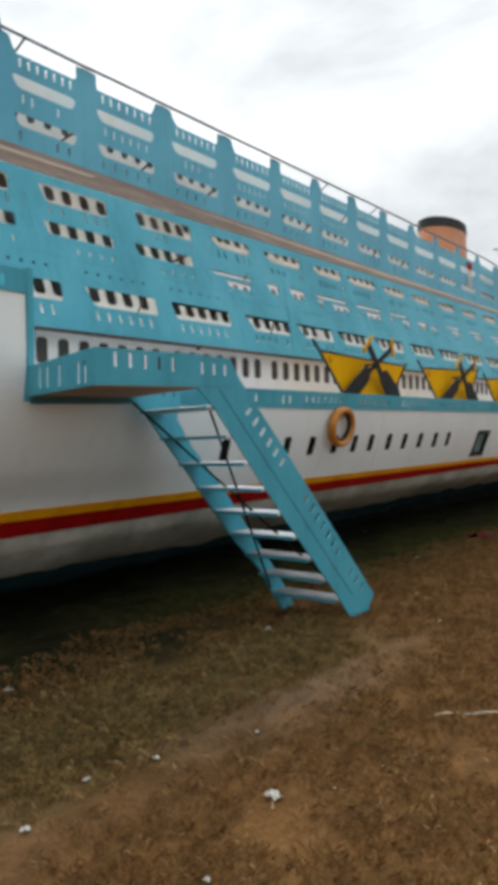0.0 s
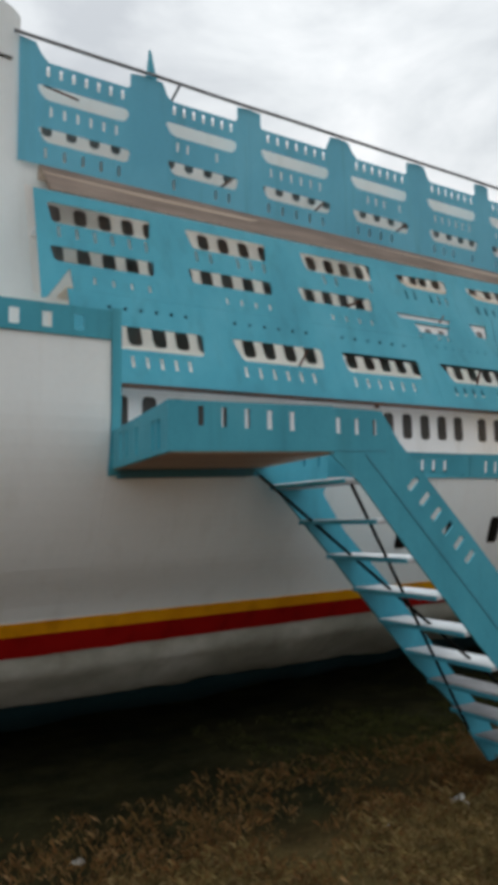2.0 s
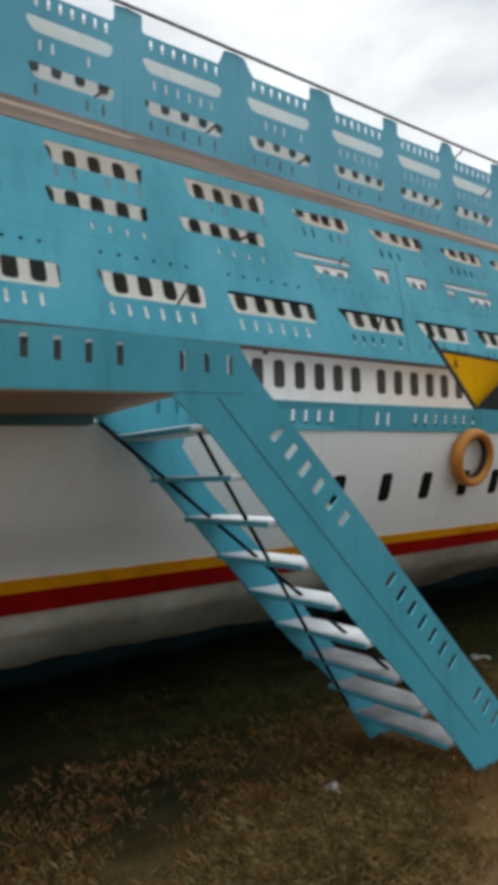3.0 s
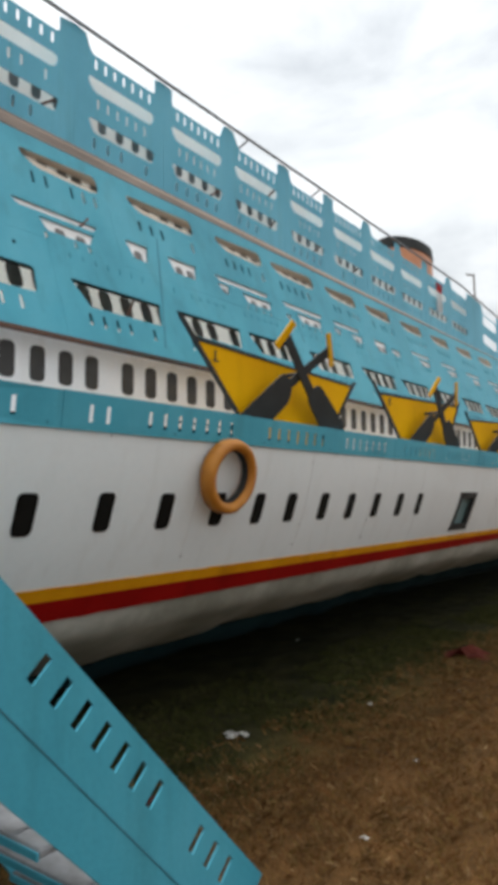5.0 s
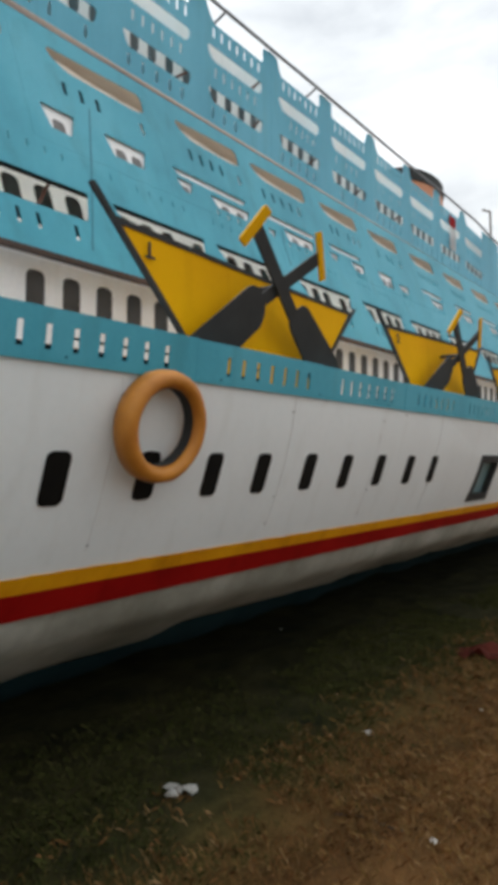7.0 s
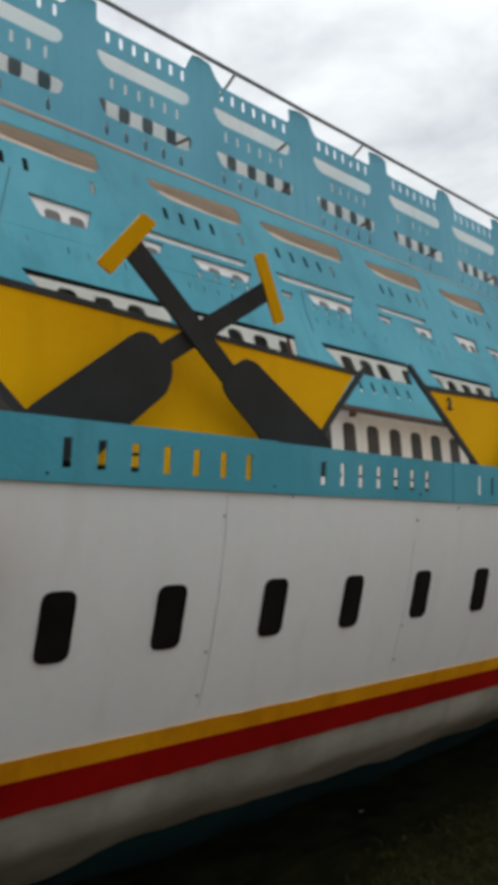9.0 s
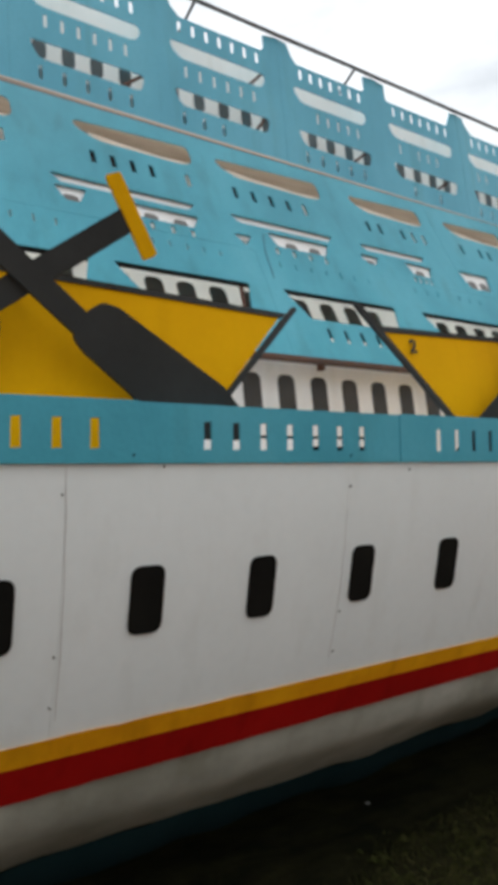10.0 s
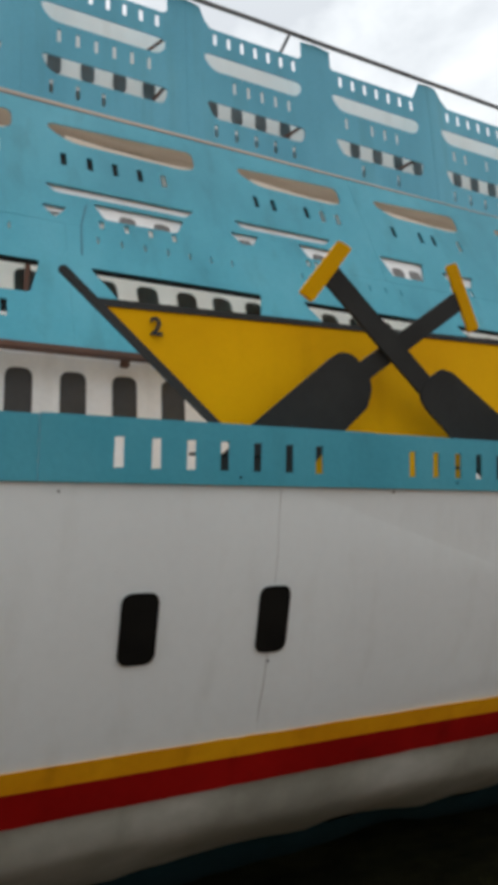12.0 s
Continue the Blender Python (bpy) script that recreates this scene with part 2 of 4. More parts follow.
def rise(x, y):           # the ground swells gently towards the hull
    return 0.035 * noise.noise((x * 0.7, y * 0.7, 0)) + 0.02 * noise.noise((x * 2.3, y * 2.3, 4)) + 0.016 * noise.noise((x * 5.0, y * 1.3, 11)) - 0.01 + 0.10 * swell(-2.0, -3.5, x)


def ground():
    m = bpy.data.materials.new("dry_grass_and_earth")
    m.use_nodes = True
    n, l = m.node_tree.nodes, m.node_tree.links
    p = n["Principled BSDF"]
    p.inputs["Roughness"].default_value, p.inputs["Specular IOR Level"].default_value = 0.95, 0.1
    where = n.new("ShaderNodeNewGeometry")

    def noisy(scale, low, high, dark, pale, rough=0.65, along=1.0):
        laid = n.new("ShaderNodeMapping")
        laid.inputs["Scale"].default_value = (1, along, 1)
        l.new(where.outputs["Position"], laid.inputs[0])
        t = n.new("ShaderNodeTexNoise")
        t.inputs["Scale"].default_value, t.inputs["Detail"].default_value, t.inputs["Roughness"].default_value = scale, 7, rough
        r = n.new("ShaderNodeValToRGB")
        r.color_ramp.elements[0].position, r.color_ramp.elements[1].position = low, high
        r.color_ramp.elements[0].color, r.color_ramp.elements[1].color = (*dark, 1), (*pale, 1)
        l.new(laid.outputs[0], t.inputs["Vector"])
        l.new(t.outputs[0], r.inputs[0])
        return t, r.outputs[0]

    def mix(how, amount, a, b):
        x = n.new("ShaderNodeMixRGB")
        x.blend_type = how
        if isinstance(amount, float):
            x.inputs[0].default_value = amount
        else:
            l.new(amount, x.inputs[0])
        l.new(a, x.inputs[1])
        l.new(b, x.inputs[2])
        return x.outputs[0]

    def band(centre, half, soft_edge, wander):
        """1 within half of x = centre, wandering along its length."""
        cut = n.new("ShaderNodeSeparateXYZ")
        l.new(where.outputs["Position"], cut.inputs[0])
        t = n.new("ShaderNodeTexNoise")
        t.inputs["Scale"].default_value, t.inputs["Detail"].default_value = 1.3, 6
        l.new(where.outputs["Position"], t.inputs["Vector"])
        w = n.new("ShaderNodeMath")
        w.operation = "MULTIPLY_ADD"
        l.new(t.outputs[0], w.inputs[0])
        w.inputs[1].default_value = wander
        l.new(cut.outputs[0], w.inputs[2])
        d = n.new("ShaderNodeMath")
        d.operation = "SUBTRACT"
        l.new(w.outputs[0], d.inputs[0])
        d.inputs[1].default_value = centre + wander / 2
        q = n.new("ShaderNodeMath")
        q.operation = "ABSOLUTE"
        l.new(d.outputs[0], q.inputs[0])
        m2 = n.new("ShaderNodeMapRange")
        m2.inputs["From Min"].default_value, m2.inputs["From Max"].default_value = half, half + soft_edge
        m2.inputs["To Min"].default_value, m2.inputs["To Max"].default_value = 1.0, 0.0
        l.new(q.outputs[0], m2.inputs["Value"])
        return m2.outputs[0]

    _, brown = noisy(1.4, 0.36, 0.66, (0.096, 0.050, 0.019), (0.138, 0.073, 0.028), along=0.6)
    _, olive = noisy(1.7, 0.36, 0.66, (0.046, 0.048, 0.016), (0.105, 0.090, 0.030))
    _, earth = noisy(2.5, 0.36, 0.66, (0.125, 0.080, 0.049), (0.205, 0.138, 0.090), along=0.5)
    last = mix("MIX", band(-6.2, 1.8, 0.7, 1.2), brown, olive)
    # near-black soil tones paint the hull's shade onto the ground
    _, hull_shade = noisy(3.0, 0.36, 0.66, (0.022, 0.024, 0.011), (0.052, 0.048, 0.021))
    near_end = n.new("ShaderNodeMapRange")      # tan tussocks and wider painted shade beside the boarding end
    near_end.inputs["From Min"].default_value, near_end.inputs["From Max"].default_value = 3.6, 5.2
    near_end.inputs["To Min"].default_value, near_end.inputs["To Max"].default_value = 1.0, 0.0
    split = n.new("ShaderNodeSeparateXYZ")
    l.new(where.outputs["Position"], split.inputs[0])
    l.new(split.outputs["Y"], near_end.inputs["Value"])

    def both(a, b):
        x = n.new("ShaderNodeMath")
        x.operation = "MULTIPLY"
        l.new(a, x.inputs[0])
        l.new(b, x.inputs[1])
        return x.outputs[0]
    _, tan = noisy(2.2, 0.36, 0.66, (0.100, 0.078, 0.031), (0.20, 0.152, 0.068), along=0.4)
    last = mix("MIX", both(band(-3.15, 0.3, 0.35, 0.7), near_end.outputs[0]), last, tan)
    last = mix("MIX", band(-6.2, 1.7, 0.45, 0.7), last, hull_shade)
    last = mix("MIX", both(band(-5.9, 2.05, 0.5, 0.7), near_end.outputs[0]), last, hull_shade)
    _, bare = noisy(1.6, 0.34, 0.52, (0.1, 0.1, 0.1), (0.95, 0.95, 0.95), along=0.5)
    begin = n.new("ShaderNodeMapRange")
    begin.inputs["From Min"].default_value, begin.inputs["From Max"].default_value = 2.0, 3.2
    begin.inputs["To Min"].default_value = 0.3
    l.new(split.outputs["Y"], begin.inputs["Value"])
    track = both(both(band(-2.52, 0.12, 0.26, 0.5), bare), begin.outputs[0])
    last = mix("MIX", both(track, near_end.outputs[0]), last, earth)
    _, lumps = noisy(8.0, 0.36, 0.66, (0.62, 0.62, 0.58), (1.26, 1.20, 1.12), along=0.4)
    last = mix("MULTIPLY", 0.85, last, lumps)
    t, blades = noisy(38.0, 0.3, 0.7, (0.68, 0.68, 0.64), (1.3, 1.27, 1.2))
    last = mix("MULTIPLY", 0.9, last, blades)
    b = n.new("ShaderNodeBump")
    b.inputs["Strength"].default_value, b.inputs["Distance"].default_value = 0.7, 0.03
    l.new(t.outputs[0], b.inputs["Height"])
    l.new(b.outputs[0], p.inputs["Normal"])
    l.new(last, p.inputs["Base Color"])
    bm = bmesh.new()
    xs = [-900, -60, -20] + [-8 + 0.08 * i for i in range(140)] + [10, 60, 900]
    ys = [-900, -60, -12] + [-2 + 0.08 * i for i in range(240)] + [30, 90, 900]
    grid = []
    for y in ys:
        row = []
        for x in xs:
            z = 0.0
            if -8 <= x <= 3.2 and -2 <= y <= 17.2:
                z = rise(x, y)
            row.append(bm.verts.new((x, y, z)))
        grid.append(row)
    for a, b2 in zip(grid, grid[1:]):
        for i in range(len(xs) - 1):
            bm.faces.new((a[i], a[i + 1], b2[i + 1], b2[i]))
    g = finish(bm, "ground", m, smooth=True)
    return tagged(g, "dry brown grass and bare earth, greener and darkened with painted shade beside the hull", "ground", kind="structure")


ground()

# ---- ship: hull ----
HULL = -4.11
Y0, Y1 = -4.0, 36.0
ship = empty("ship", -7.0, 10.0, 0.0)
tagged(ship, "turquoise and white replica cruise ship standing on grass", "ship")


FLARE = 0.40        # the side leans outwards as it rises


def side(z, off=0.0):
    return HULL - 0.227 * (2.342 - min(z, 2.342)) ** 2 + off


def end_curve(z):
    """The side at the boarding end: upright at its top, curving in below."""
    return -3.865 - 0.418 * (2.35 - min(z, 2.35)) ** 2


def ease(v):
    v = min(1.0, max(0.0, v))
    return v * v * (3 - 2 * v)


def at_hull(y, z, off=0.0):
    w = ease((4.4 - y) / 1.9) * ease((z - 1.12) / 0.4)
    x = side(z) * (1 - w) + end_curve(z) * w
    return level(x + off, y, z)


def foot(y):
    """Lower edge of the flat side, hidden by the red stripe."""
    return lines(y)[2] + 0.012


def grid_panel(a, b, z1, off, thick):
    """A panel of the side that follows its curve."""
    ny, nz = max(2, int((b - a) / 0.12)), 24
    bm = bmesh.new()
    def layer(o):
        return [[bm.verts.new(at_hull(a + (b - a) * i / ny, foot(a + (b - a) * i / ny) * (1 - j / nz) + z1 * j / nz, o)) for j in range(nz + 1)] for i in range(ny + 1)]
    f, k = layer(off), layer(off - thick)
    for i in range(ny):
        for j in range(nz):
            bm.faces.new((f[i][j], f[i + 1][j], f[i + 1][j + 1], f[i][j + 1]))
            bm.faces.new((k[i][j + 1], k[i + 1][j + 1], k[i + 1][j], k[i][j]))
        for j in (0, nz):
            bm.faces.new((f[i][j], f[i + 1][j], k[i + 1][j], k[i][j]))
    for j in range(nz):
        for i in (0, ny):
            bm.faces.new((f[i][j], f[i][j + 1], k[i][j + 1], k[i][j]))
    return bm


def lines(y):
    """Heights of the painted stripes on the hull, as (yellow top, yellow foot, red foot)."""
    return (1.226 + 0.0026 * (y - 2), 1.152 + 0.0048 * (y - 2), 1.030 + 0.0086 * (y - 2))


def strip(y0, y1, low, high, step, x, thick):
    bm = bmesh.new()
    n = max(2, int((y1 - y0) / step))
    prev = None
    for i in range(n + 1):
        y = y0 + (y1 - y0) * i / n
        a, b = low(y), high(y)
        now = [bm.verts.new(p) for p in (at_hull(y, a, x), at_hull(y, b, x), at_hull(y, b, x - thick), at_hull(y, a, x - thick))]
        if prev:
            for j in range(4):
                bm.faces.new((prev[j], prev[(j + 1) % 4], now[(j + 1) % 4], now[j]))
        else:
            bm.faces.new(now)
        prev = now
    bm.faces.new(prev[::-1])
    return bm


PORTS = [4.52, 4.993, 5.45, 5.884, 6.33, 6.738, 7.112, 7.545, 7.953, 8.39, 8.844, 9.263]
SEAMS = [-4.0, -1.6, 0.8, 2.282, 4.78, 6.12, 7.29, 8.30, 9.262, 11.5, 13.9, 16.3, 18.7, 21.1, 24.0, 27.0, 30.0, 33.0, 36.0]
for a, b in zip(SEAMS, SEAMS[1:]):
    top = 2.66 if b <= 2.30 else 1.995
    if a < 10.44 < b:       # the panel with the hatch
        def rungs(y, z0, z1):
            return [(y, z0 + (z1 - z0) * i / 24) for i in range(24)]
        loops = [rungs(q1, h0, h1) + [(q1, h1)] + rungs(q0, h1, h0) + [(q0, h0)] for q0, q1, h0, h1 in ((a, b - 0.0006, foot(a), top), (10.31, 10.73, 1.34, 1.68))]
        bm = sheet(loops[0], loops[1:], at_hull, 0.03)
    else:
        bm = grid_panel(a, b - 0.0006, top, 0.0, 0.03)
    part("hull_panel", bm, WHITE, ship)
for i, y in enumerate(PORTS):
    w, lift = 0.052 + 0.0015 * math.sin(i * 2.1), 0.002 * math.sin(i * 3.7)
    part("porthole", plate(rounded(y - w, y + w, 1.495 + lift, 1.69 + lift, 0.028), lambda p, q: at_hull(p, q, 0.008), 0.008), BLACK, ship, "black rounded porthole")
for y in (11.96, 12.14, 12.32):
    part("vent_slot", plate(rounded(y - 0.035, y + 0.035, 1.53, 1.68, 0.02), lambda p, q: at_hull(p, q, 0.008), 0.008), BLACK, ship)
# hatch
hatch = part("hatch", plate([(10.30, 1.33), (10.74, 1.33), (10.74, 1.69), (10.30, 1.69)], lambda p, q: at_hull(p, q, -0.04), 0.02), HATCH, ship, "grey-green framed hatch")
part("hatch_frame", sheet([(10.262, 1.30), (10.765, 1.30), (10.785, 1.70), (10.295, 1.70)], [[(10.335, 1.37), (10.70, 1.37), (10.715, 1.635), (10.36, 1.635)]], lambda p, q: at_hull(p, q, 0.012), 0.05), CHAR, hatch)
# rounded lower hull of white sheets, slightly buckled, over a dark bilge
def skin(profile, weights, name, mat, label):
    bm = bmesh.new()
    prev = None
    n = 420
    for i in range(n + 1):
        y = Y0 + (Y1 - Y0) * i / n
        now = []
        for (x, z), j in zip(profile, weights):
            w = 0.0 if j < 2 else min(1.0, (j - 1) / 4) * (noise.noise((y * 1.7, z * 4, 2)) * 0.05 + noise.noise((y * 5, z * 9, 7)) * 0.016)
            far = min(1.0, max(0.0, (y - 6.0) / 4.0))
            up_ = far * (0.0, 0.0, 0.005, 0.027, 0.06, 0.085, 0.107, 0.107, 0.07, 0.035)[j]
            end_ = ease((5.2 - y) / 1.6)       # steeper towards the boarding end
            out_ = end_ * (0.0, 0.0, 0.02, 0.06, 0.12, 0.21, 0.32, 0.32, 0.30, 0.2)[j]
            dz = (foot(y) + 0.006 - 1.05) * max(0.0, 1 - j / 4)
            now.append(bm.verts.new(level(x + out_ + 0.3 * w + 0.92 * up_ + FLARE * dz, y, z + 0.22 * out_ + w + up_ + dz)))
        if prev:
            for j in range(len(profile) - 1):
                bm.faces.new((prev[j], prev[j + 1], now[j + 1], now[j]))
        prev = now
    return part(name, bm, mat, ship, label, smooth=True)


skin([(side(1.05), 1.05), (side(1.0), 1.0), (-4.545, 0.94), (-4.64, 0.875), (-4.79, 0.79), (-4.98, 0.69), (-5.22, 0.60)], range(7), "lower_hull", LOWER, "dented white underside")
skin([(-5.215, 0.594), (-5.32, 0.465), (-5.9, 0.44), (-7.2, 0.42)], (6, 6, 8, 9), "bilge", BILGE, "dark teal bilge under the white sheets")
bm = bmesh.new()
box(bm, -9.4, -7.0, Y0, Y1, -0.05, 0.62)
part("keel_base", bm, TEAL_SHADED, ship, "teal base under the hull, darkened for its shade")


def jag(y, s):
    return 0.004 * noise.noise((y * 7, s, 0)) + 0.003 * noise.noise((y * 23, s, 3))


part("yellow_stripe", strip(Y0, Y1, lambda y: lines(y)[1], lambda y: lines(y)[0] + jag(y, 1), 0.05, 0.007, 0.012), STRIPE_Y, ship)
part("red_stripe", strip(Y0, Y1, lambda y: lines(y)[2] + jag(y, 5), lambda y: lines(y)[1] - 0.0005 + jag(y, 9) * 0.3, 0.05, 0.008, 0.014), STRIPE_R, ship)

# ---- ship: bulwark band with slots ----
GROUPS = [(4.185, 7, 0.108), (5.255, 2, 0.105), (5.643, 7, 0.1115), (6.70, 7, 0.109), (7.711, 7, 0.106), (8.743, 7, 0.105), (9.741, 7, 0.0975)] + [(10.775 + 1.04 * i, 7, 0.106) for i in range(8)]
EDGES = [3.17, 3.6, 4.05, 5.10, 6.50, 7.50, 8.55, 9.60, 10.64, 11.68, 12.72, 13.76, 14.8, 15.85, 16.9, 17.9, 24.0, 30.0, 36.0]
for a, b in zip(EDGES, EDGES[1:]):
    holes = []
    for g, c, step in GROUPS:
        if a < g < b:
            for i in range(c):
                y = g + step * i + 0.002 * math.sin(i * 5 + g)
                if y + 0.03 < b:
                    holes.append([(y, 2.02), (y + 0.029, 2.022), (y + 0.028, 2.106), (y + 0.001, 2.104)])
    shift = 0.004 * math.sin(a * 9)
    part("bulwark_panel", sheet([(a, 1.98), (b - 0.001, 1.98), (b - 0.001, 2.157 + 0.003 * math.sin(a * 4)), (a, 2.157)], holes, lambda y, z: at_hull(y, z, 0.012 + shift * 0.5), 0.008), TEAL, ship)
# side deck behind the bulwark
bm = bmesh.new()
for v in box(bm, -5.2, -4.2, 2.4, Y1, 1.90, 1.95):
    v.co.z += K * (v.co.y - 8)
part("side_deck", bm, TREAD, ship, "pale grey side deck")

# ---- ship: gallery wall with windows ----
GAL = -5.16
bm = plate([(2.45, 1.99), (Y1, 1.99), (Y1, 2.76), (2.45, 2.76)], lambda y, z: level(GAL, y, z), 0.03)
gallery = part("gallery_wall", bm, CABIN, ship, "white gallery wall")


def window(name, y, z0, z1, w, x, k, parent, r=0.035):
    if x is None:
        bm = plate(rounded(y - w / 2, y + w / 2, z0, z1, r), lambda p, q: Vector(at_inner(p, q)) + Vector((0.006, 0, 0)), 0.012)
    else:
        bm = plate(rounded(y - w / 2, y + w / 2, z0, z1, r), lambda p, q: level(x + 0.006, p, q, k), 0.012)
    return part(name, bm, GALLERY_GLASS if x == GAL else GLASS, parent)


BAYS = [(2.58, 0.2185, 10), (4.84, 0.2155, 7), (6.456, 0.2245, 5), (7.58, 0.206, 4), (8.405, 0.2235, 70)]
for y, step, n in BAYS:
    for i in range(n):
        window("gallery_window", y + step * i + 0.003 * math.sin(i * 7 + y), 2.398, 2.622, 0.108, GAL, K, gallery)

# ---- ship: turquoise superstructure boards ----
def at_low(y, z):      # lower board, leaning back
    return level(-5.04 - 0.37 * (z - 2.68), y, z)


def at_mid(y, z):      # middle board
    return level(-5.04 - 0.37 * (z - 2.68), y, z)


KU = -0.012


def at_up(y, z):       # uppermost board
    return level(-6.03, y, z, KU)


def opening(y0, y1, z0, z1, slant=0.07, r=0.03, right=0.0):
    return soften([(y0, z1), (y0 + slant, z0), (y1 - 0.015 - right, z0), (y1, z1)], r)


def slots(y0, y1, z0, z1, n, w=0.022, skip=0.0):
    out = []
    for i in range(n):
        if random.random() < skip:
            continue
        y = y0 + (y1 - y0 - w) * i / max(1, n - 1)
        out.append([(y, z0), (y + w, z0), (y + w, z1), (y, z1)])
    return out


def spans(first, period, end):
    out = list(first)
    while out[-1][1] + period < end:
        out.append((out[-1][0] + period, out[-1][1] + period))
    return out


END = 19.9
ROW1 = spans([(2.69, 3.475), (3.73, 4.60), (4.81, 5.705), (6.01, 6.83), (7.03, 7.81), (7.96, 8.71), (8.96, 9.80), (10.07, 10.88)], 1.045, END)
ROW2 = spans([(2.36, 3.17), (3.46, 4.25), (4.53, 5.36), (5.64, 6.37), (6.60, 7.44), (7.70, 8.52), (8.75, 9.52), (9.75, 10.38)], 1.045, END)
ROW3 = spans([(2.37, 3.20), (3.50, 4.29), (4.66, 5.485), (5.80, 6.495), (6.79, 7.57), (7.89, 8.61), (8.78, 9.59), (9.86, 10.565), (10.83, 11.52)], 1.045, END)
NOTCH = spans([(2.40, 3.21), (3.55, 4.30), (4.56, 5.40), (5.68, 6.49), (6.79, 7.59), (7.82, 8.60), (8.81, 9.63), (9.89, 10.67), (10.92, 11.75)], 1.045, 16.6) + [(16.78, 17.68), (18.08, 18.75), (19.05, 19.65)]


def cuts(row, left, right):
    """Edges between boards, midway between the openings."""
    out = [left]
    for (a, b), (c, d) in zip(row, row[1:]):
        out.append((b + c) / 2)
    return out + [right]


# lower boards
edges = cuts(ROW1, 2.46, END)
for i, (a, b) in enumerate(ROW1):
    e0, e1 = edges[i], edges[i + 1]
    holes = [opening(a, b, 2.955, 3.14, 0.07 if i % 2 else 0.03)] if i < 3 else [opening(a - 0.03, b, 2.955, 3.14, 0.13, 0.014, 0.03)]
    holes += slots(a + 0.06, b - 0.14, 2.815, 2.902, 6, 0.026, 0.1)
    if a < 5.9:
        holes += slots(a + 0.05, b - 0.1, 3.272, 3.298, 6, 0.026)
    else:
        holes += slots(a + 0.02, b - 0.12, 3.30, 3.342, 7, 0.008, 0.15)
    wob = 0.0006 * math.sin(i * 2.3)
    part("lower_board", sheet([(e0, 2.68), (e1 - 0.0004, 2.68), (e1 - 0.0004, 3.395), (e0, 3.395)], holes, lambda y, z: Vector(at_low(y, z)) + Vector((wob, 0, 0)), 0.008), TEAL, ship)
# black plates added behind the slots to paint the dark interior
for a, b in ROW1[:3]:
    part("slot_shade", plate([(a, 3.255), (b, 3.255), (b, 3.315), (a, 3.315)], lambda y, z: Vector(at_low(y, z)) - Vector((0.010, 0, 0)), 0.004), BLACK, ship)
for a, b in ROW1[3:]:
    part("slot_shade", plate([(a, 2.842), (b, 2.842), (b, 2.925), (a, 2.925)], lambda y, z: Vector(at_low(y, z)) - Vector((0.010, 0, 0)), 0.004), BLACK, ship)
# black strips paint the shadow inside each opening's top
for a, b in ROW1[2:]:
    part("head_shade", plate([(a - 0.05, 3.118), (b + 0.03, 3.118), (b + 0.03, 3.17), (a - 0.05, 3.17)], lambda y, z: Vector(at_low(y, z)) - Vector((0.010, 0, 0)), 0.012), BLACK, ship, "black strip painting the shadow behind the opening's top edge")
# dark trim under the lower boards
bm = bmesh.new()
for v in box(bm, -5.05, -5.0, 2.44, END, 2.657, 2.6795):
    v.co.z += K * (v.co.y - 8) + 0.0
part("edge_trim", bm, TRIM, ship, "dark rust-stained edge trim")
bm = bmesh.new()
for v in box(bm, -5.17, -5.055, 2.44, END, 2.69, 2.715):
    v.co.z += K * (v.co.y - 8)
part("gallery_ceiling", bm, CABIN, ship)

# middle boards, two rows of openings
edges = cuts([(min(a, c), max(b, d)) for (a, b), (c, d) in zip(ROW3, ROW2)], 2.28, END)
SMALL = {4: [(6.64, 6.88, 3.50, 3.65), (7.10, 7.45, 3.505, 3.645)], 5: [(7.70, 8.52, 3.60, 3.653), (8.06, 8.52, 3.47, 3.56), (7.71, 7.88, 3.48, 3.575)], 6: [(8.75, 9.52, 3.595, 3.648), (8.98, 9.45, 3.465, 3.562), (8.73, 8.85, 3.43, 3.50)], 7: [(9.75, 10.37, 3.60, 3.65), (9.71, 9.88, 3.48, 3.555), (10.13, 10.39, 3.465, 3.565)], 8: [(10.70, 11.03, 3.45, 3.60), (11.16, 11.42, 3.47, 3.56)]}


def small_openings(i):
    """The little boat-shaped cut-outs of the second row, as (y0, y1, z0, z1)."""
    if i in SMALL:
        return SMALL[i]
    c, d = ROW2[i]
    return [(c, d, 3.60, 3.65), (c + 0.2, d - 0.06, 3.468, 3.562)]


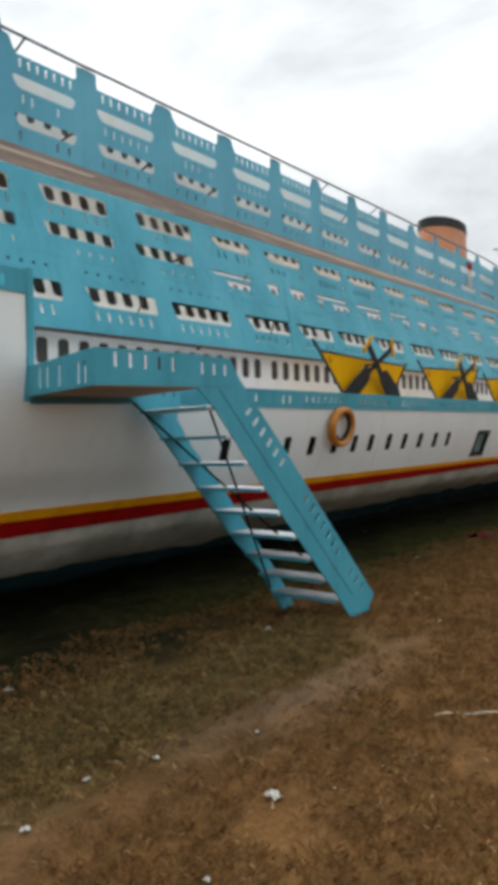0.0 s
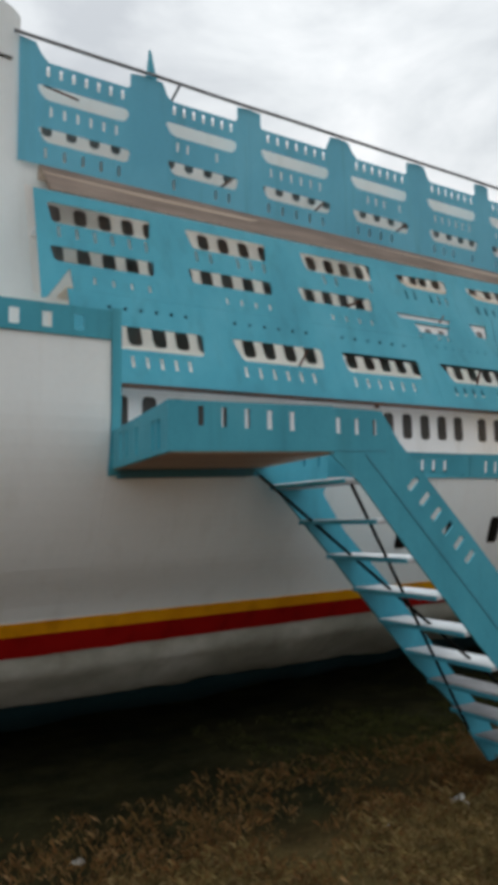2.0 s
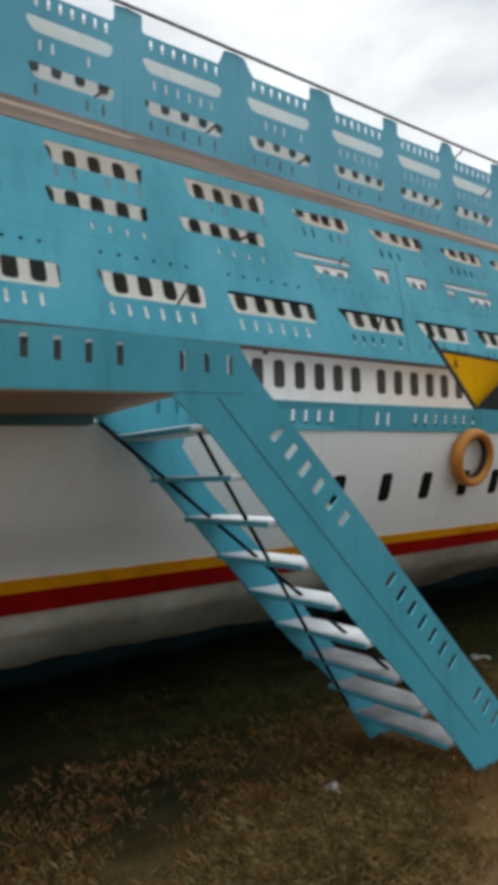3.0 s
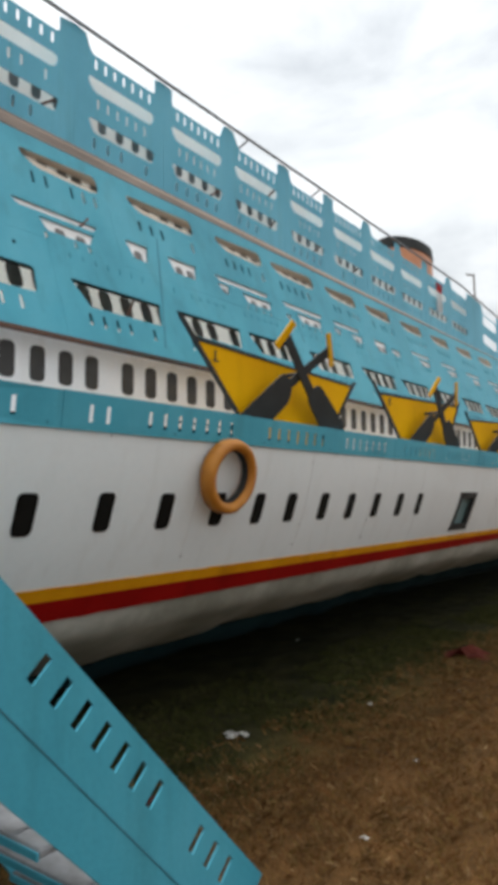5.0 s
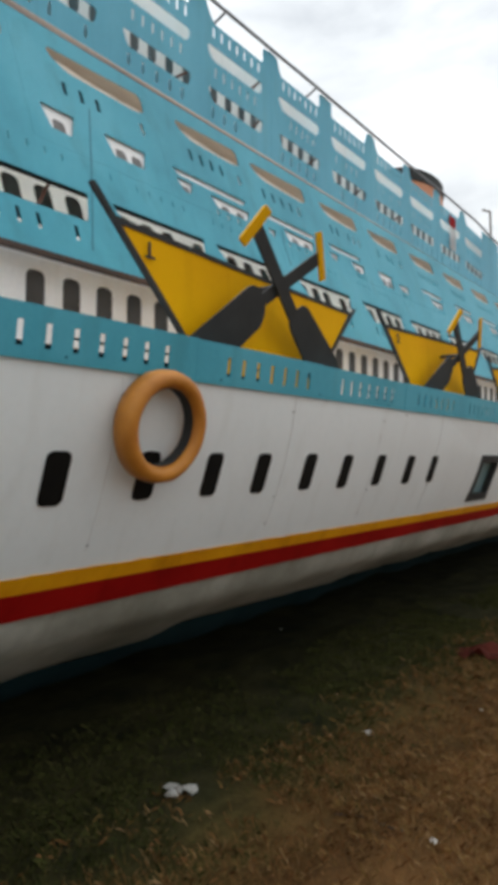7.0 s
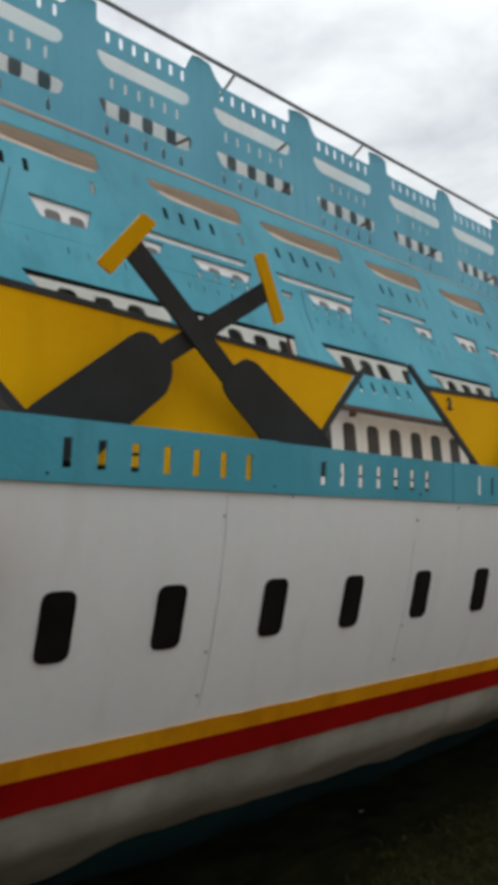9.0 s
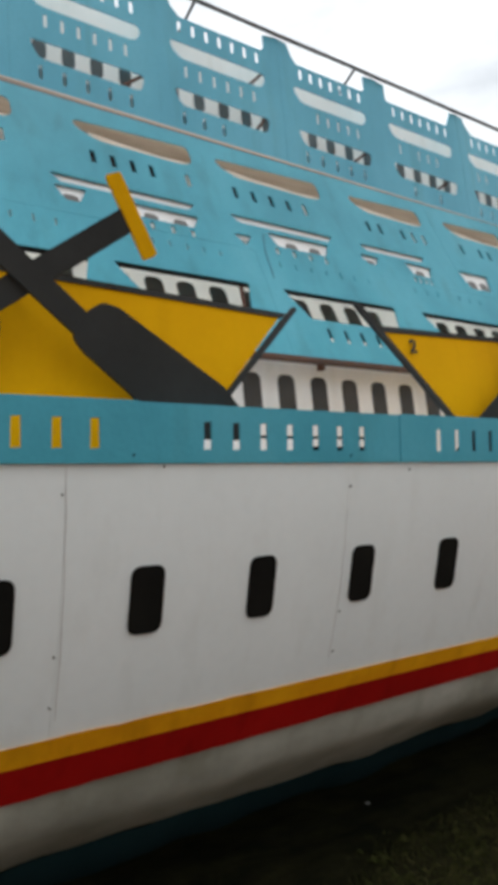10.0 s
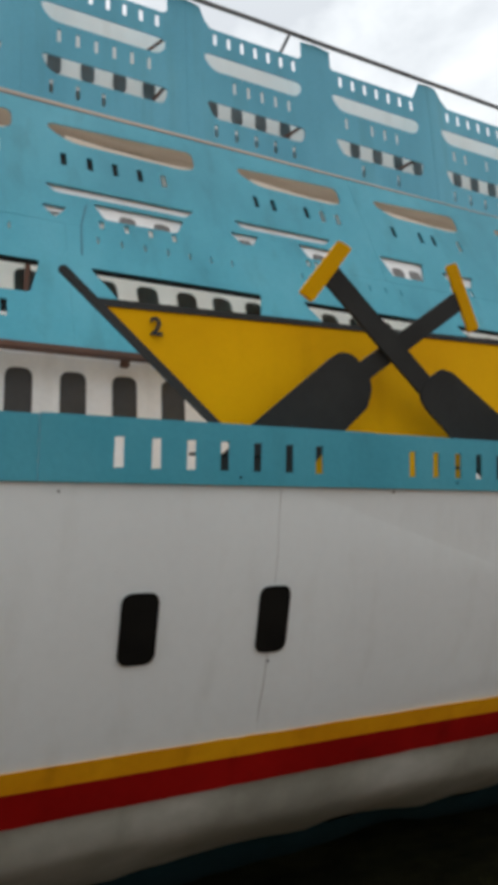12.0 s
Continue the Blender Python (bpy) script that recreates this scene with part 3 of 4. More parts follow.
for i, ((a, b), _) in enumerate(zip(ROW3, ROW2)):
    e0, e1 = edges[i], min(edges[i + 1], 17.3)
    if b > 17.2:
        break
    holes = [opening(a, b, 3.955, 4.14, 0.05 if i % 2 else 0.03, 0.03, 0.02)] if i < 3 else [soften([(a, 4.105), (a + 0.015, 4.045), (a + 0.13, 3.98), (b - 0.07, 3.968), (b, 4.0), (b, 4.135)], 0.035)]
    holes += slots(a + 0.06, b - 0.06, *((3.835, 3.93) if i < 4 else (3.797, 3.885)), 6, 0.03 if i > 3 else 0.022, 0.12)
    c, d = ROW2[i]
    c, d = max(c, e0 + 0.03), min(d, e1 - 0.03)
    if a < 5.6:
        holes.append(opening(c, d, 3.615, 3.745, 0.03, 0.025))
        holes += slots(c + 0.3, d - 0.06, 3.46, 3.515, 4, 0.02, 0.1)
    else:
        for q0, q1, h0, h1 in small_openings(i):
            holes.append(opening(q0, q1, h0, h1, 0.05, 0.014, 0.035))
            if h1 < 3.58 and q1 - q0 > 0.24:
                holes += slots(q0 + 0.02, q1 - 0.06, 3.403, 3.450, 4, 0.022, 0.15)
    wob = 0.0006 * math.sin(i * 1.7)
    outer = [(e0, 3.396), (e1 - 0.0004, 3.396), (e1 - 0.0004, 4.25), (e0, 4.25)]
    if i == 0:
        outer = [(2.27, 3.29), (2.31, 3.30), (2.495, 3.565), (2.505, 3.396), (e1 - 0.0004, 3.396), (e1 - 0.0004, 4.25), (2.28, 4.25)]
    part("middle_board", sheet(outer, holes, lambda y, z: Vector(at_mid(y, z)) + Vector((wob, 0, 0)), 0.008), TEAL, ship)

# cabin walls behind the boards
INNER3 = -6.25


def at_inner(y, z):      # cabin wall a hand behind the boards
    return level(-5.32 - 0.37 * (z - 2.68), y, z)


wall1 = part("cabin_wall", plate([(2.38, 2.72), (END, 2.72), (END, 3.42), (2.38, 3.42)], at_inner, 0.004), SHEETING, ship)
wall2 = part("cabin_wall", plate([(2.29, 3.43), (END, 3.43), (END, 3.90), (5.62, 3.90), (5.62, 4.43), (2.29, 4.43)], at_inner, 0.004), SHEETING, ship)
def at_near(y, z):       # cabin wall set back behind the third row
    return level(-5.64 - 0.37 * (z - 2.68), y, z)


wall4 = part("cabin_wall", plate([(5.3, 3.935), (END, 3.935), (END, 4.43), (12.0, 4.53), (5.3, 4.53)], at_near, 0.004), SHEETING, ship)
wall3 = part("cabin_wall", plate([(2.3, 4.65), (16.8, 4.65), (16.8, 5.60), (2.3, 5.60)], lambda y, z: level(INNER3, y, z, KU), 0.004), SHEETING_THICK, ship)
for row, z0, z1, x, k, wall, n, w in ((ROW1, 3.075, 3.25, None, K, wall1, 4, 0.11), (ROW2, 3.73, 3.885, None, K, wall2, 4, 0.105), (ROW3, 4.01, 4.12, None, K, wall2, 4, 0.10), (NOTCH, 4.985, 5.13, INNER3, KU, wall3, 4, 0.088)):
    for i, (a, b) in enumerate(row):
        if b > 16.7:
            break
        for j in range(n + 3):
            y = a + 0.13 + 0.205 * j + 0.012 * math.sin(i * 3 + j)
            if i + 1 < len(row) and y > row[i + 1][0] - 0.02:
                break
            if row is ROW2 and a > 5.6:
                continue
            if row is ROW3 and a > 5.6:
                if j < 5:
                    y = a + 0.1 + 0.21 * j
                    part("cabin_window", plate(rounded(y - 0.055, y + 0.055, 4.35, 4.515 - 0.013 * max(0.0, y - 12.0), 0.03), lambda p, q: Vector(at_near(p, q)) + Vector((0.006, 0, 0)), 0.012), GLASS, wall4)
                continue
            up = 0.10 if row is ROW3 else 0.0
            low = 0.01 if row is ROW1 and a > 5.9 else 0.0
            window("cabin_window", y, z0 + up - low * 0.3, z1 + up * 1.45 - low, w - low * 0.2, x, k, wall)
# plywood decks
for y0, y1, x0, x1, z0, z1, k in ((2.46, END, -5.58, -5.335, 3.40, 3.42, K),):
    bm = bmesh.new()
    for v in box(bm, x0, x1, y0, y1, z0, z1):
        v.co.z += k * (v.co.y - 8)
    part("deck_slab", bm, PLY_NEW, ship, "bare plywood deck underside")
# white ledges added inside the openings as reflectors for the soffits
for y0, x0, x1, z, k in ((2.46, -5.405, -5.165, 2.93, K), (2.3, -5.775, -5.525, 3.93, K), (2.3, -6.245, -6.046, 4.775, KU)):
    bm = bmesh.new()
    for v in box(bm, x0, x1, y0, END if k == K else 16.7, z, z + 0.012):
        v.co.z = level(0, v.co.y, v.co.z, k)[2]
    part("bounce_ledge", bm, CABIN, ship, "narrow white ledge added to bounce light into the openings")
def deck_skin(name, profile, mat, label):
    bm = bmesh.new()
    ends = [[bm.verts.new(p) for p in profile(y)] for y in (2.42, 9.9, 17.4)]
    n = len(ends[0])
    for p, q in zip(ends, ends[1:]):
        for j in range(n):
            bm.faces.new((p[j], p[(j + 1) % n], q[(j + 1) % n], q[j]))
    bm.faces.new(ends[0])
    bm.faces.new(ends[-1][::-1])
    part(name, bm, mat, ship, label)


def under(y):
    return 4.535 - 0.00567 * (y - 2.42)


deck_skin("sloped_deck_edge", lambda y: [level(-5.642, y, 4.272), level(-6.02, y, 4.597, KU), level(-6.34, y, 4.600, KU), level(-6.34, y, 4.592, KU), level(-6.02, y, 4.589, KU), level(-5.647, y, 4.268)], PLY_OLD, "bare plywood deck edge")
deck_skin("deck_underside", lambda y: [level(-5.70, y, 4.302), level(-6.02, y, 4.585, KU), level(-6.34, y, 4.588, KU), level(-6.34, y, under(y)), level(-5.90, y, under(y)), level(-5.71, y, 4.298)], PLY, "pale plywood deck underside")

# battens and white strips close behind the middle boards, farther along
for i, (a, b) in enumerate(ROW3[3:-1]):
    if b > 17.1:
        break
    # black plate: unlit interior painted into the slots
    part("slot_shade", plate([(a, 3.785), (a + 0.7 * (b - a), 3.785), (a + 0.7 * (b - a), 3.945), (a, 3.945)], lambda y, z: Vector(at_mid(y, z)) - Vector((0.009, 0, 0)), 0.004), BLACK, ship)
    part("opening_lip", plate([(a + 0.1, 3.955), (b + 0.1, 3.95), (b + 0.1, 4.025), (b - 0.2, 4.018), (a + 0.3, 4.035), (a + 0.1, 4.06)], lambda y, z: Vector(at_mid(y, z)) - Vector((0.03, 0, 0)), 0.012), PLY_NEW, ship, "pale bare timber lip")
    bm = bmesh.new()
    pipe(bm, Vector(at_mid(a + 0.12, 4.10)) - Vector((0.10, 0, 0)), Vector(at_mid(b - 0.05 * (i % 3), 4.05)) - Vector((0.16, 0, 0)), 0.007, 5)
    part("batten", bm, SHEETING, ship, "thin pale batten")
for i, (a, b) in enumerate(ROW2[3:len(ROW3)]):
    if b > 17.1:
        break
    strip_ = part("backing_strip", plate([(a - 0.07, 3.452), (b + 0.05, 3.452), (b + 0.05, 3.72), (a - 0.07, 3.72)], lambda y, z: Vector(at_mid(y, z)) - Vector((0.018, 0, 0)), 0.006), CABIN, ship, "white backing strip")
    for q0, q1, h0, h1 in small_openings(i + 3):
        if h1 - h0 < 0.06:
            continue
        for y in ((q0 + q1) / 2,) if q1 - q0 < 0.3 else (q0 + 0.36 * (q1 - q0), q0 + 0.74 * (q1 - q0)):
            part("cabin_window", plate(rounded(y - 0.042, y + 0.042, 3.457, h0 + 0.55 * (h1 - h0), 0.025), lambda p, q: Vector(at_mid(p, q)) - Vector((0.0155, 0, 0)), 0.004), GLASS, strip_)


# uppermost boards with notched skyline
edges = cuts(NOTCH, 2.25, END)
for i, (a, b) in enumerate(NOTCH):
    e0, e1 = edges[i], edges[i + 1] - 0.001
    zt, zb = 5.662, 5.51
    if i % 3 == 1:
        skyline = [(b, zt), (b, zb + 0.03), (b - 0.03, zb), (a + 0.05, zb), (a + 0.01, zb + 0.05), (a - 0.03, zt)]
    elif i % 3 == 2:
        skyline = [(b + 0.02, zt), (b - 0.05, zb), (a + 0.02, zb), (a, zb + 0.02), (a, zt)]
    else:
        skyline = [(b, zt - 0.01), (b, zb + 0.03), (b - 0.03, zb), (a + 0.09, zb), (a + 0.03, zb + 0.06), (a - 0.02, zt)]
    outer = [(e0, 4.60), (e1, 4.60), (e1, zt + 0.015)] + skyline + [(e0, zt + 0.015)]
    holes = [opening(a - 0.02, b, 5.175, 5.305, 0.07, 0.05, 0.03), opening(a, b, 4.805, 4.93, 0.06, 0.035, 0.02)]
    if a > 19:
        holes = []
    elif a > 16.6:
        holes = [rounded(a + 0.03, b - 0.03, z, z + 0.2, 0.06) for z in (4.91, 5.29)]
    else:
        holes += slots(a + 0.07, b - 0.06, 5.385, 5.476, 7, 0.028)
        holes += slots(a + 0.1, b - 0.12, 5.035, 5.125, 6, 0.024, 0.1)
        holes += slots(a + 0.06, b - 0.1, 4.665, 4.755, 5, 0.022, 0.1)
    wob = 0.001 * math.sin(i * 2.9 + 1)
    part("upper_board", sheet(outer, holes, lambda y, z: Vector(at_up(y, z)) + Vector((wob, 0, 0)), 0.008), TEAL_HAZED, ship)
# handrail along the skyline, with leaning stays
bm = bmesh.new()
prev = None
for y in np.arange(2.2, 19.95, 0.26):
    c = Vector(level(-6.01, y, 5.690 + 0.006 * noise.noise((y * 1.3, 0, 5)), KU))
    now = [bm.verts.new(c + Vector((0.0158 * math.cos(a), 0, 0.0158 * math.sin(a)))) for a in np.linspace(0, 2 * math.pi, 8, endpoint=False)]
    if prev:
        for j in range(8):
            bm.faces.new((prev[j], prev[(j + 1) % 8], now[(j + 1) % 8], now[j]))
    else:
        bm.faces.new(now)
    prev = now
bm.faces.new(prev[::-1])
part("handrail", bm, RAIL, ship, "slate-grey handrail")
for y in (3.68, 9.03, 10.57):
    bm = bmesh.new()
    pipe(bm, level(-6.01, y, 5.68, KU), level(-6.36, y - 0.05, 5.48, KU), 0.012, 6)
    part("rail_stay", bm, RAIL, ship)
bm = bmesh.new()
pipe(bm, (-6.08, 16.56, 5.2), (-6.08, 16.53, 6.16), 0.02, 8)
pipe(bm, (-6.08, 16.54, 6.15), (-6.08, 16.14, 6.06), 0.02, 8)
part("davit", bm, STEEL, ship, "pale bent pipe davit")
# spire
bm = bmesh.new()
pipe(bm, level(-6.13, 3.455, 5.55, KU), level(-6.13, 3.435, 6.01, KU), 0.08, 8, 0.012)
part("spire", bm, TEAL, ship, "slim turquoise spire")
# bridge at the far end
bm = bmesh.new()
box(bm, -6.42, -6.0, 19.905, 19.96, 4.40, 5.60)
part("bridge_wing", bm, HATCH, ship, "grey bridge wing")
part("bridge_board", sheet([(17.32, 2.7), (20.0, 2.7), (20.0, 3.86), (17.32, 3.86)], [rounded(17.5 + 0.62 * i, 17.95 + 0.62 * i, 3.52, 3.70, 0.05) for i in range(4)], lambda y, z: level(-5.42, y, z, 0), 0.014), TEAL_HAZED, ship, "turquoise lower bridge board")
bm = bmesh.new()
box(bm, -6.3, -5.435, 20.002, 20.05, 2.7, 4.08)
part("bridge_wing", bm, TEAL_HAZED, ship, "turquoise bridge wing")
bm = bmesh.new()
pipe(bm, (-5.43, 17.3, 4.06), (-5.43, 20.0, 4.10), 0.014, 6)
part("handrail", bm, RAIL, ship)
for y in (17.32, 18.0, 18.66, 19.33, 19.99):
    bm = bmesh.new()
    pipe(bm, (-5.43, y, 3.84), (-5.43, y, 4.07), 0.012, 6)
    part("rail_post", bm, RAIL, ship)
# unseen deck, added in white to bounce light up behind the cabin walls
bm = bmesh.new()
box(bm, -9.4, -5.2, Y0, Y1, 1.99, 2.05)
part("bounce_deck", bm, WHITE, ship)
bm = bmesh.new()
box(bm, -9.45, -9.4, Y0, Y1, 0.0, 2.3)
part("far_side", bm, WHITE, ship)
for y in (Y0 - 0.05,):
    bm = bmesh.new()
    box(bm, -9.45, -4.5, y, y + 0.05, 0.95, 2.0)
    part("end_wall", bm, WHITE, ship)

# ---- ship: end house ----
bm = plate([(-4.0, 2.6), (2.9, 2.6), (2.9, 4.66), (2.262, 4.66), (2.262, 5.92), (2.2, 5.98), (1.9, 6.12), (-4.0, 6.2)], lambda y, z: level(-6.06, y, z), 0.05)
part("house_wall", bm, WHITE, ship, "plain white house wall")
bm = bmesh.new()
for v in box(bm, -6.06, -6.045, -4.0, 2.2, 5.52, 5.535):
    v.co.z += K * (v.co.y - 8)
part("house_line", bm, CHAR, ship)
holes = []
for y in np.arange(-3.8, 2.2, 0.155):
    holes.append([(y, 2.685), (y + 0.05, 2.685), (y + 0.05, 2.765), (y, 2.765)])
part("end_bulwark", sheet([(-4.0, 2.655), (2.281, 2.655), (2.281, 2.805), (-4.0, 2.805)], holes, lambda y, z: at_hull(y, z, 0.012), 0.016), TEAL, ship)
bm = bmesh.new()
for v in box(bm, -6.1, -3.96, -4.0, 2.27, 2.52, 2.56):
    v.co.z += K * (v.co.y - 8)
part("end_deck", bm, WHITE, ship)
# cross wall where the deck steps down
bm = bmesh.new()
loop = [(end_curve(z) + 0.012, z) for z in (1.972, 2.05, 2.2, 2.4, 2.6, 2.82)] + [(-5.04, 2.90), (-5.4, 2.90), (-5.4, 1.972)]
f = [bm.verts.new(level(x, 2.284, z)) for x, z in loop]
b = [bm.verts.new(level(x, 2.334, z)) for x, z in loop]
bm.faces.new(f)
bm.faces.new(b[::-1])
for i in range(len(loop)):
    j = (i + 1) % len(loop)
    bm.faces.new((f[i], f[j], b[j], b[i]))
part("cross_wall", bm, TEAL, ship)

# ---- funnel ----
def funnel():
    e = empty("funnel", -7.68, 16.88, 5.3)
    tagged(e, "oval orange ship funnel with a black cap", "funnel")
    def ring(bm, z, s, lean):
        return [bm.verts.new((-7.68 + 0.5 * s * math.cos(t), 16.88 + 0.9 * s * math.sin(t) - lean, z)) for t in np.linspace(0, 2 * math.pi, 40, endpoint=False)]
    def loft(rings, name, mat, label):
        bm = bmesh.new()
        made = [ring(bm, *r) for r in rings]
        for p, q in zip(made, made[1:]):
            for i in range(40):
                bm.faces.new((p[i], p[(i + 1) % 40], q[(i + 1) % 40], q[i]))
        bm.faces.new(made[0][::-1])
        bm.faces.new(made[-1])
        return part(name, bm, mat, e, label, smooth=False)
    loft([(5.3, 1.08, 0), (6.92, 1.0, 0.02)], "funnel_body", FUNNEL, "orange painted funnel body")
    loft([(6.92, 1.03, 0.02), (6.96, 1.05, 0.02), (7.14, 1.03, 0.03), (7.17, 0.95, 0.03)], "cap", CHAR, "black cap")


funnel()


# ---- life rings ----
def life_ring(y, z, label):
    e = empty("life_ring", side(z), y, z)
    tagged(e, label, "life ring", "rings on the hull")
    bm = bmesh.new()
    sec = [(0.156, 0.0), (0.155, 0.054), (0.164, 0.074), (0.182, 0.083), (0.202, 0.080), (0.216, 0.066), (0.223, 0.038), (0.221, 0.0)]
    n, made = 56, []
    up, out = Vector((FLARE * 0.5, 0, 1)).normalized(), Vector((1, 0, -FLARE * 0.5)).normalized()
    c0 = Vector((side(z - K * (y - 8), 0.03), y, z))
    for i in range(n):
        t = 2 * math.pi * i / n
        s = 1 + 0.012 * noise.noise((math.cos(t) * 2, math.sin(t) * 2, y))
        made.append([bm.verts.new(c0 + Vector((0, 1, 0)) * (r * s * math.cos(t)) + up * (r * s * math.sin(t)) + out * h) for r, h in sec])
    for i in range(n):
        p, q = made[i], made[(i + 1) % n]
        for j in range(len(sec)):
            k = (j + 1) % len(sec)
            bm.faces.new((p[j], p[k], q[k], q[j]))
    part("ring", bm, ORANGE, e, smooth=True)
    bm = bmesh.new()
    prev = first = None
    for i in range(n + 1):
        t = 2 * math.pi * (i % n) / n
        s = 1 + 0.012 * noise.noise((math.cos(t) * 2, math.sin(t) * 2, y))
        if i == n:
            now = first
        else:
            now = [bm.verts.new(c0 + Vector((0, 1, 0)) * (r * s * math.cos(t)) + up * (r * s * math.sin(t)) + out * h) for r, h in ((0.1545, 0.0), (0.1535, 0.051), (0.1515, 0.051), (0.1525, 0.0))]
            first = first or now
        if prev:
            for j in range(4):
                bm.faces.new((prev[j], prev[(j + 1) % 4], now[(j + 1) % 4], now[j]))
        prev = now
    part("inner_band", bm, CHAR, e, "dark inner band")


life_ring(6.30, 1.775, "thick orange life ring hung on the white hull")
life_ring(13.25, 1.86, "far orange life ring hung on the white hull")


# ---- lifeboats ----
BOAT = -4.36


def text_part(word, size, where, mat, parent):
    cu = bpy.data.curves.new("digit", "FONT")
    cu.offset = 0.0022
    cu.body, cu.size, cu.extrude, cu.align_x, cu.align_y = word, size, 0.002, "CENTER", "CENTER"
    tmp = bpy.data.objects.new("digit", cu)
    scene.collection.objects.link(tmp)
    me = bpy.data.meshes.new_from_object(tmp.evaluated_get(bpy.context.evaluated_depsgraph_get()))
    bpy.data.objects.remove(tmp)
    m = Matrix.Translation(where) @ Matrix(((0, 0, 1, 0), (1, 0, 0, 0), (0, 1, 0, 0), (0, 0, 0, 1)))
    me.transform(m)
    me.materials.clear()
    me.materials.append(mat)
    ob = new("digit", me)
    ob.parent = parent
    ob.matrix_parent_inverse = Matrix.Translation(-parent.location)
    return ob


def lifeboat(dy, dz, number, stretch=1.0, tilt=0.0, oar_dy=0.0):
    e = empty("lifeboat", BOAT, 6.1 + dy, 2.0 + dz)
    words = {"1": "yellow cut-out lifeboat numbered 1 with crossed charcoal oars", "2": "yellow cut-out lifeboat numbered 2 with crossed charcoal oars"}
    tagged(e, words.get(number, "yellow cut-out lifeboat with crossed charcoal oars, farther along"), "lifeboat", "lifeboats along the side deck")

    def at(off):
        return lambda y, z: level(BOAT + off, dy + 6.15 + (y - 6.15) * stretch, z + (dz + tilt * (y - 6.15)) * max(0.0, z - 2.0) / 0.7)
    part("boat_board", plate([(6.27, 2.645), (6.895, 2.01), (7.73, 2.01), (8.24, 2.598), (7.6, 2.612), (6.9, 2.628)], at(0), 0.02), YELLOW, e, "yellow boat side")
    part("gunwale", plate([(6.25, 2.665), (6.27, 2.637), (7.2, 2.611), (8.235, 2.583), (8.262, 2.603), (7.2, 2.630)], at(0.006), 0.018), CHAR, e, "dark gunwale")
    part("bow_edge", plate([(6.138, 2.757), (6.136, 2.769), (6.148, 2.776), (6.162, 2.769), (6.905, 2.02), (6.88, 2.01)], at(0.009), 0.02), CHAR, e, "dark bow edge")
    part("stern_edge", plate([(8.300, 2.637), (8.318, 2.627), (7.742, 2.01), (7.718, 2.01), (8.245, 2.583)], at(0.008), 0.018), CHAR, e, "dark stern edge")
    if number:
        text_part(number, 0.085, at(0.012)(6.455, 2.566), CHAR, e)
    if number == "1":
        part("digit_foot", plate([(6.431, 2.529), (6.487, 2.529), (6.487, 2.539), (6.431, 2.539)], at(0.014), 0.004), CHAR, e)
    # crossed oars: each a shaft, a blade and a yellow grip
    def at_oar(off):      # the oars lean outwards at their tops
        return lambda y, z: level(BOAT + off + 0.28 * (z - 2.55), y + (oar_dy or dy), z + (dz * 0.6 if dy else 0.0))
    def oar(top, foot, off, half, grip, blade):
        a, c = Vector(top), Vector(foot)
        d = (c - a).normalized()
        s = Vector((-d.y, d.x))
        o = part("oar", plate([tuple(a + s * half), tuple(a - s * half), tuple(c - s * half), tuple(c + s * half)], at_oar(off), 0.012), CHAR, e, "charcoal oar")
        part("blade", plate(soften(blade, 0.012), at_oar(off + 0.003), 0.012), CHAR, o)
        part("grip", plate(soften(grip, 0.008), at_oar(off + 0.005), 0.012), YELLOW, o, "yellow grip")
    oar((6.935, 2.745), (7.40, 2.40), 0.185, 0.036, [(6.953, 2.853), (7.01, 2.834), (6.873, 2.644), (6.82, 2.671)], [(7.393, 2.45), (7.44, 2.481), (7.495, 2.472), (7.888, 2.26), (7.95, 2.20), (8.03, 2.09), (7.70, 2.09), (7.545, 2.224), (7.39, 2.335), (7.358, 2.37), (7.36, 2.40)])
    oar((7.515, 2.74), (7.08, 2.425), 0.165, 0.036, [(7.437, 2.852), (7.483, 2.870), (7.621, 2.652), (7.578, 2.630)], [(7.095, 2.477), (7.058, 2.502), (7.012, 2.505), (6.976, 2.485), (6.685, 2.239), (6.60, 2.15), (6.55, 2.09), (6.90, 2.09), (7.014, 2.208), (7.14, 2.325), (7.153, 2.378), (7.147, 2.418)])
    bm = bmesh.new()
    pipe(bm, at_oar(-0.01)(7.228, 2.54), at_oar(0.155)(7.228, 2.54), 0.015, 8)
    part("oar_bracket", bm, CHAR, e)


lifeboat(0, 0, "1")
lifeboat(2.50, -0.066, "2", 0.975, 0.072, 2.55)
lifeboat(4.81, -0.12, "", 0.86, 0.08, 4.68)
lifeboat(6.78, -0.05, "", 0.97)
lifeboat(8.9, -0.05, "")
lifeboat(11.15, 0.0, "")


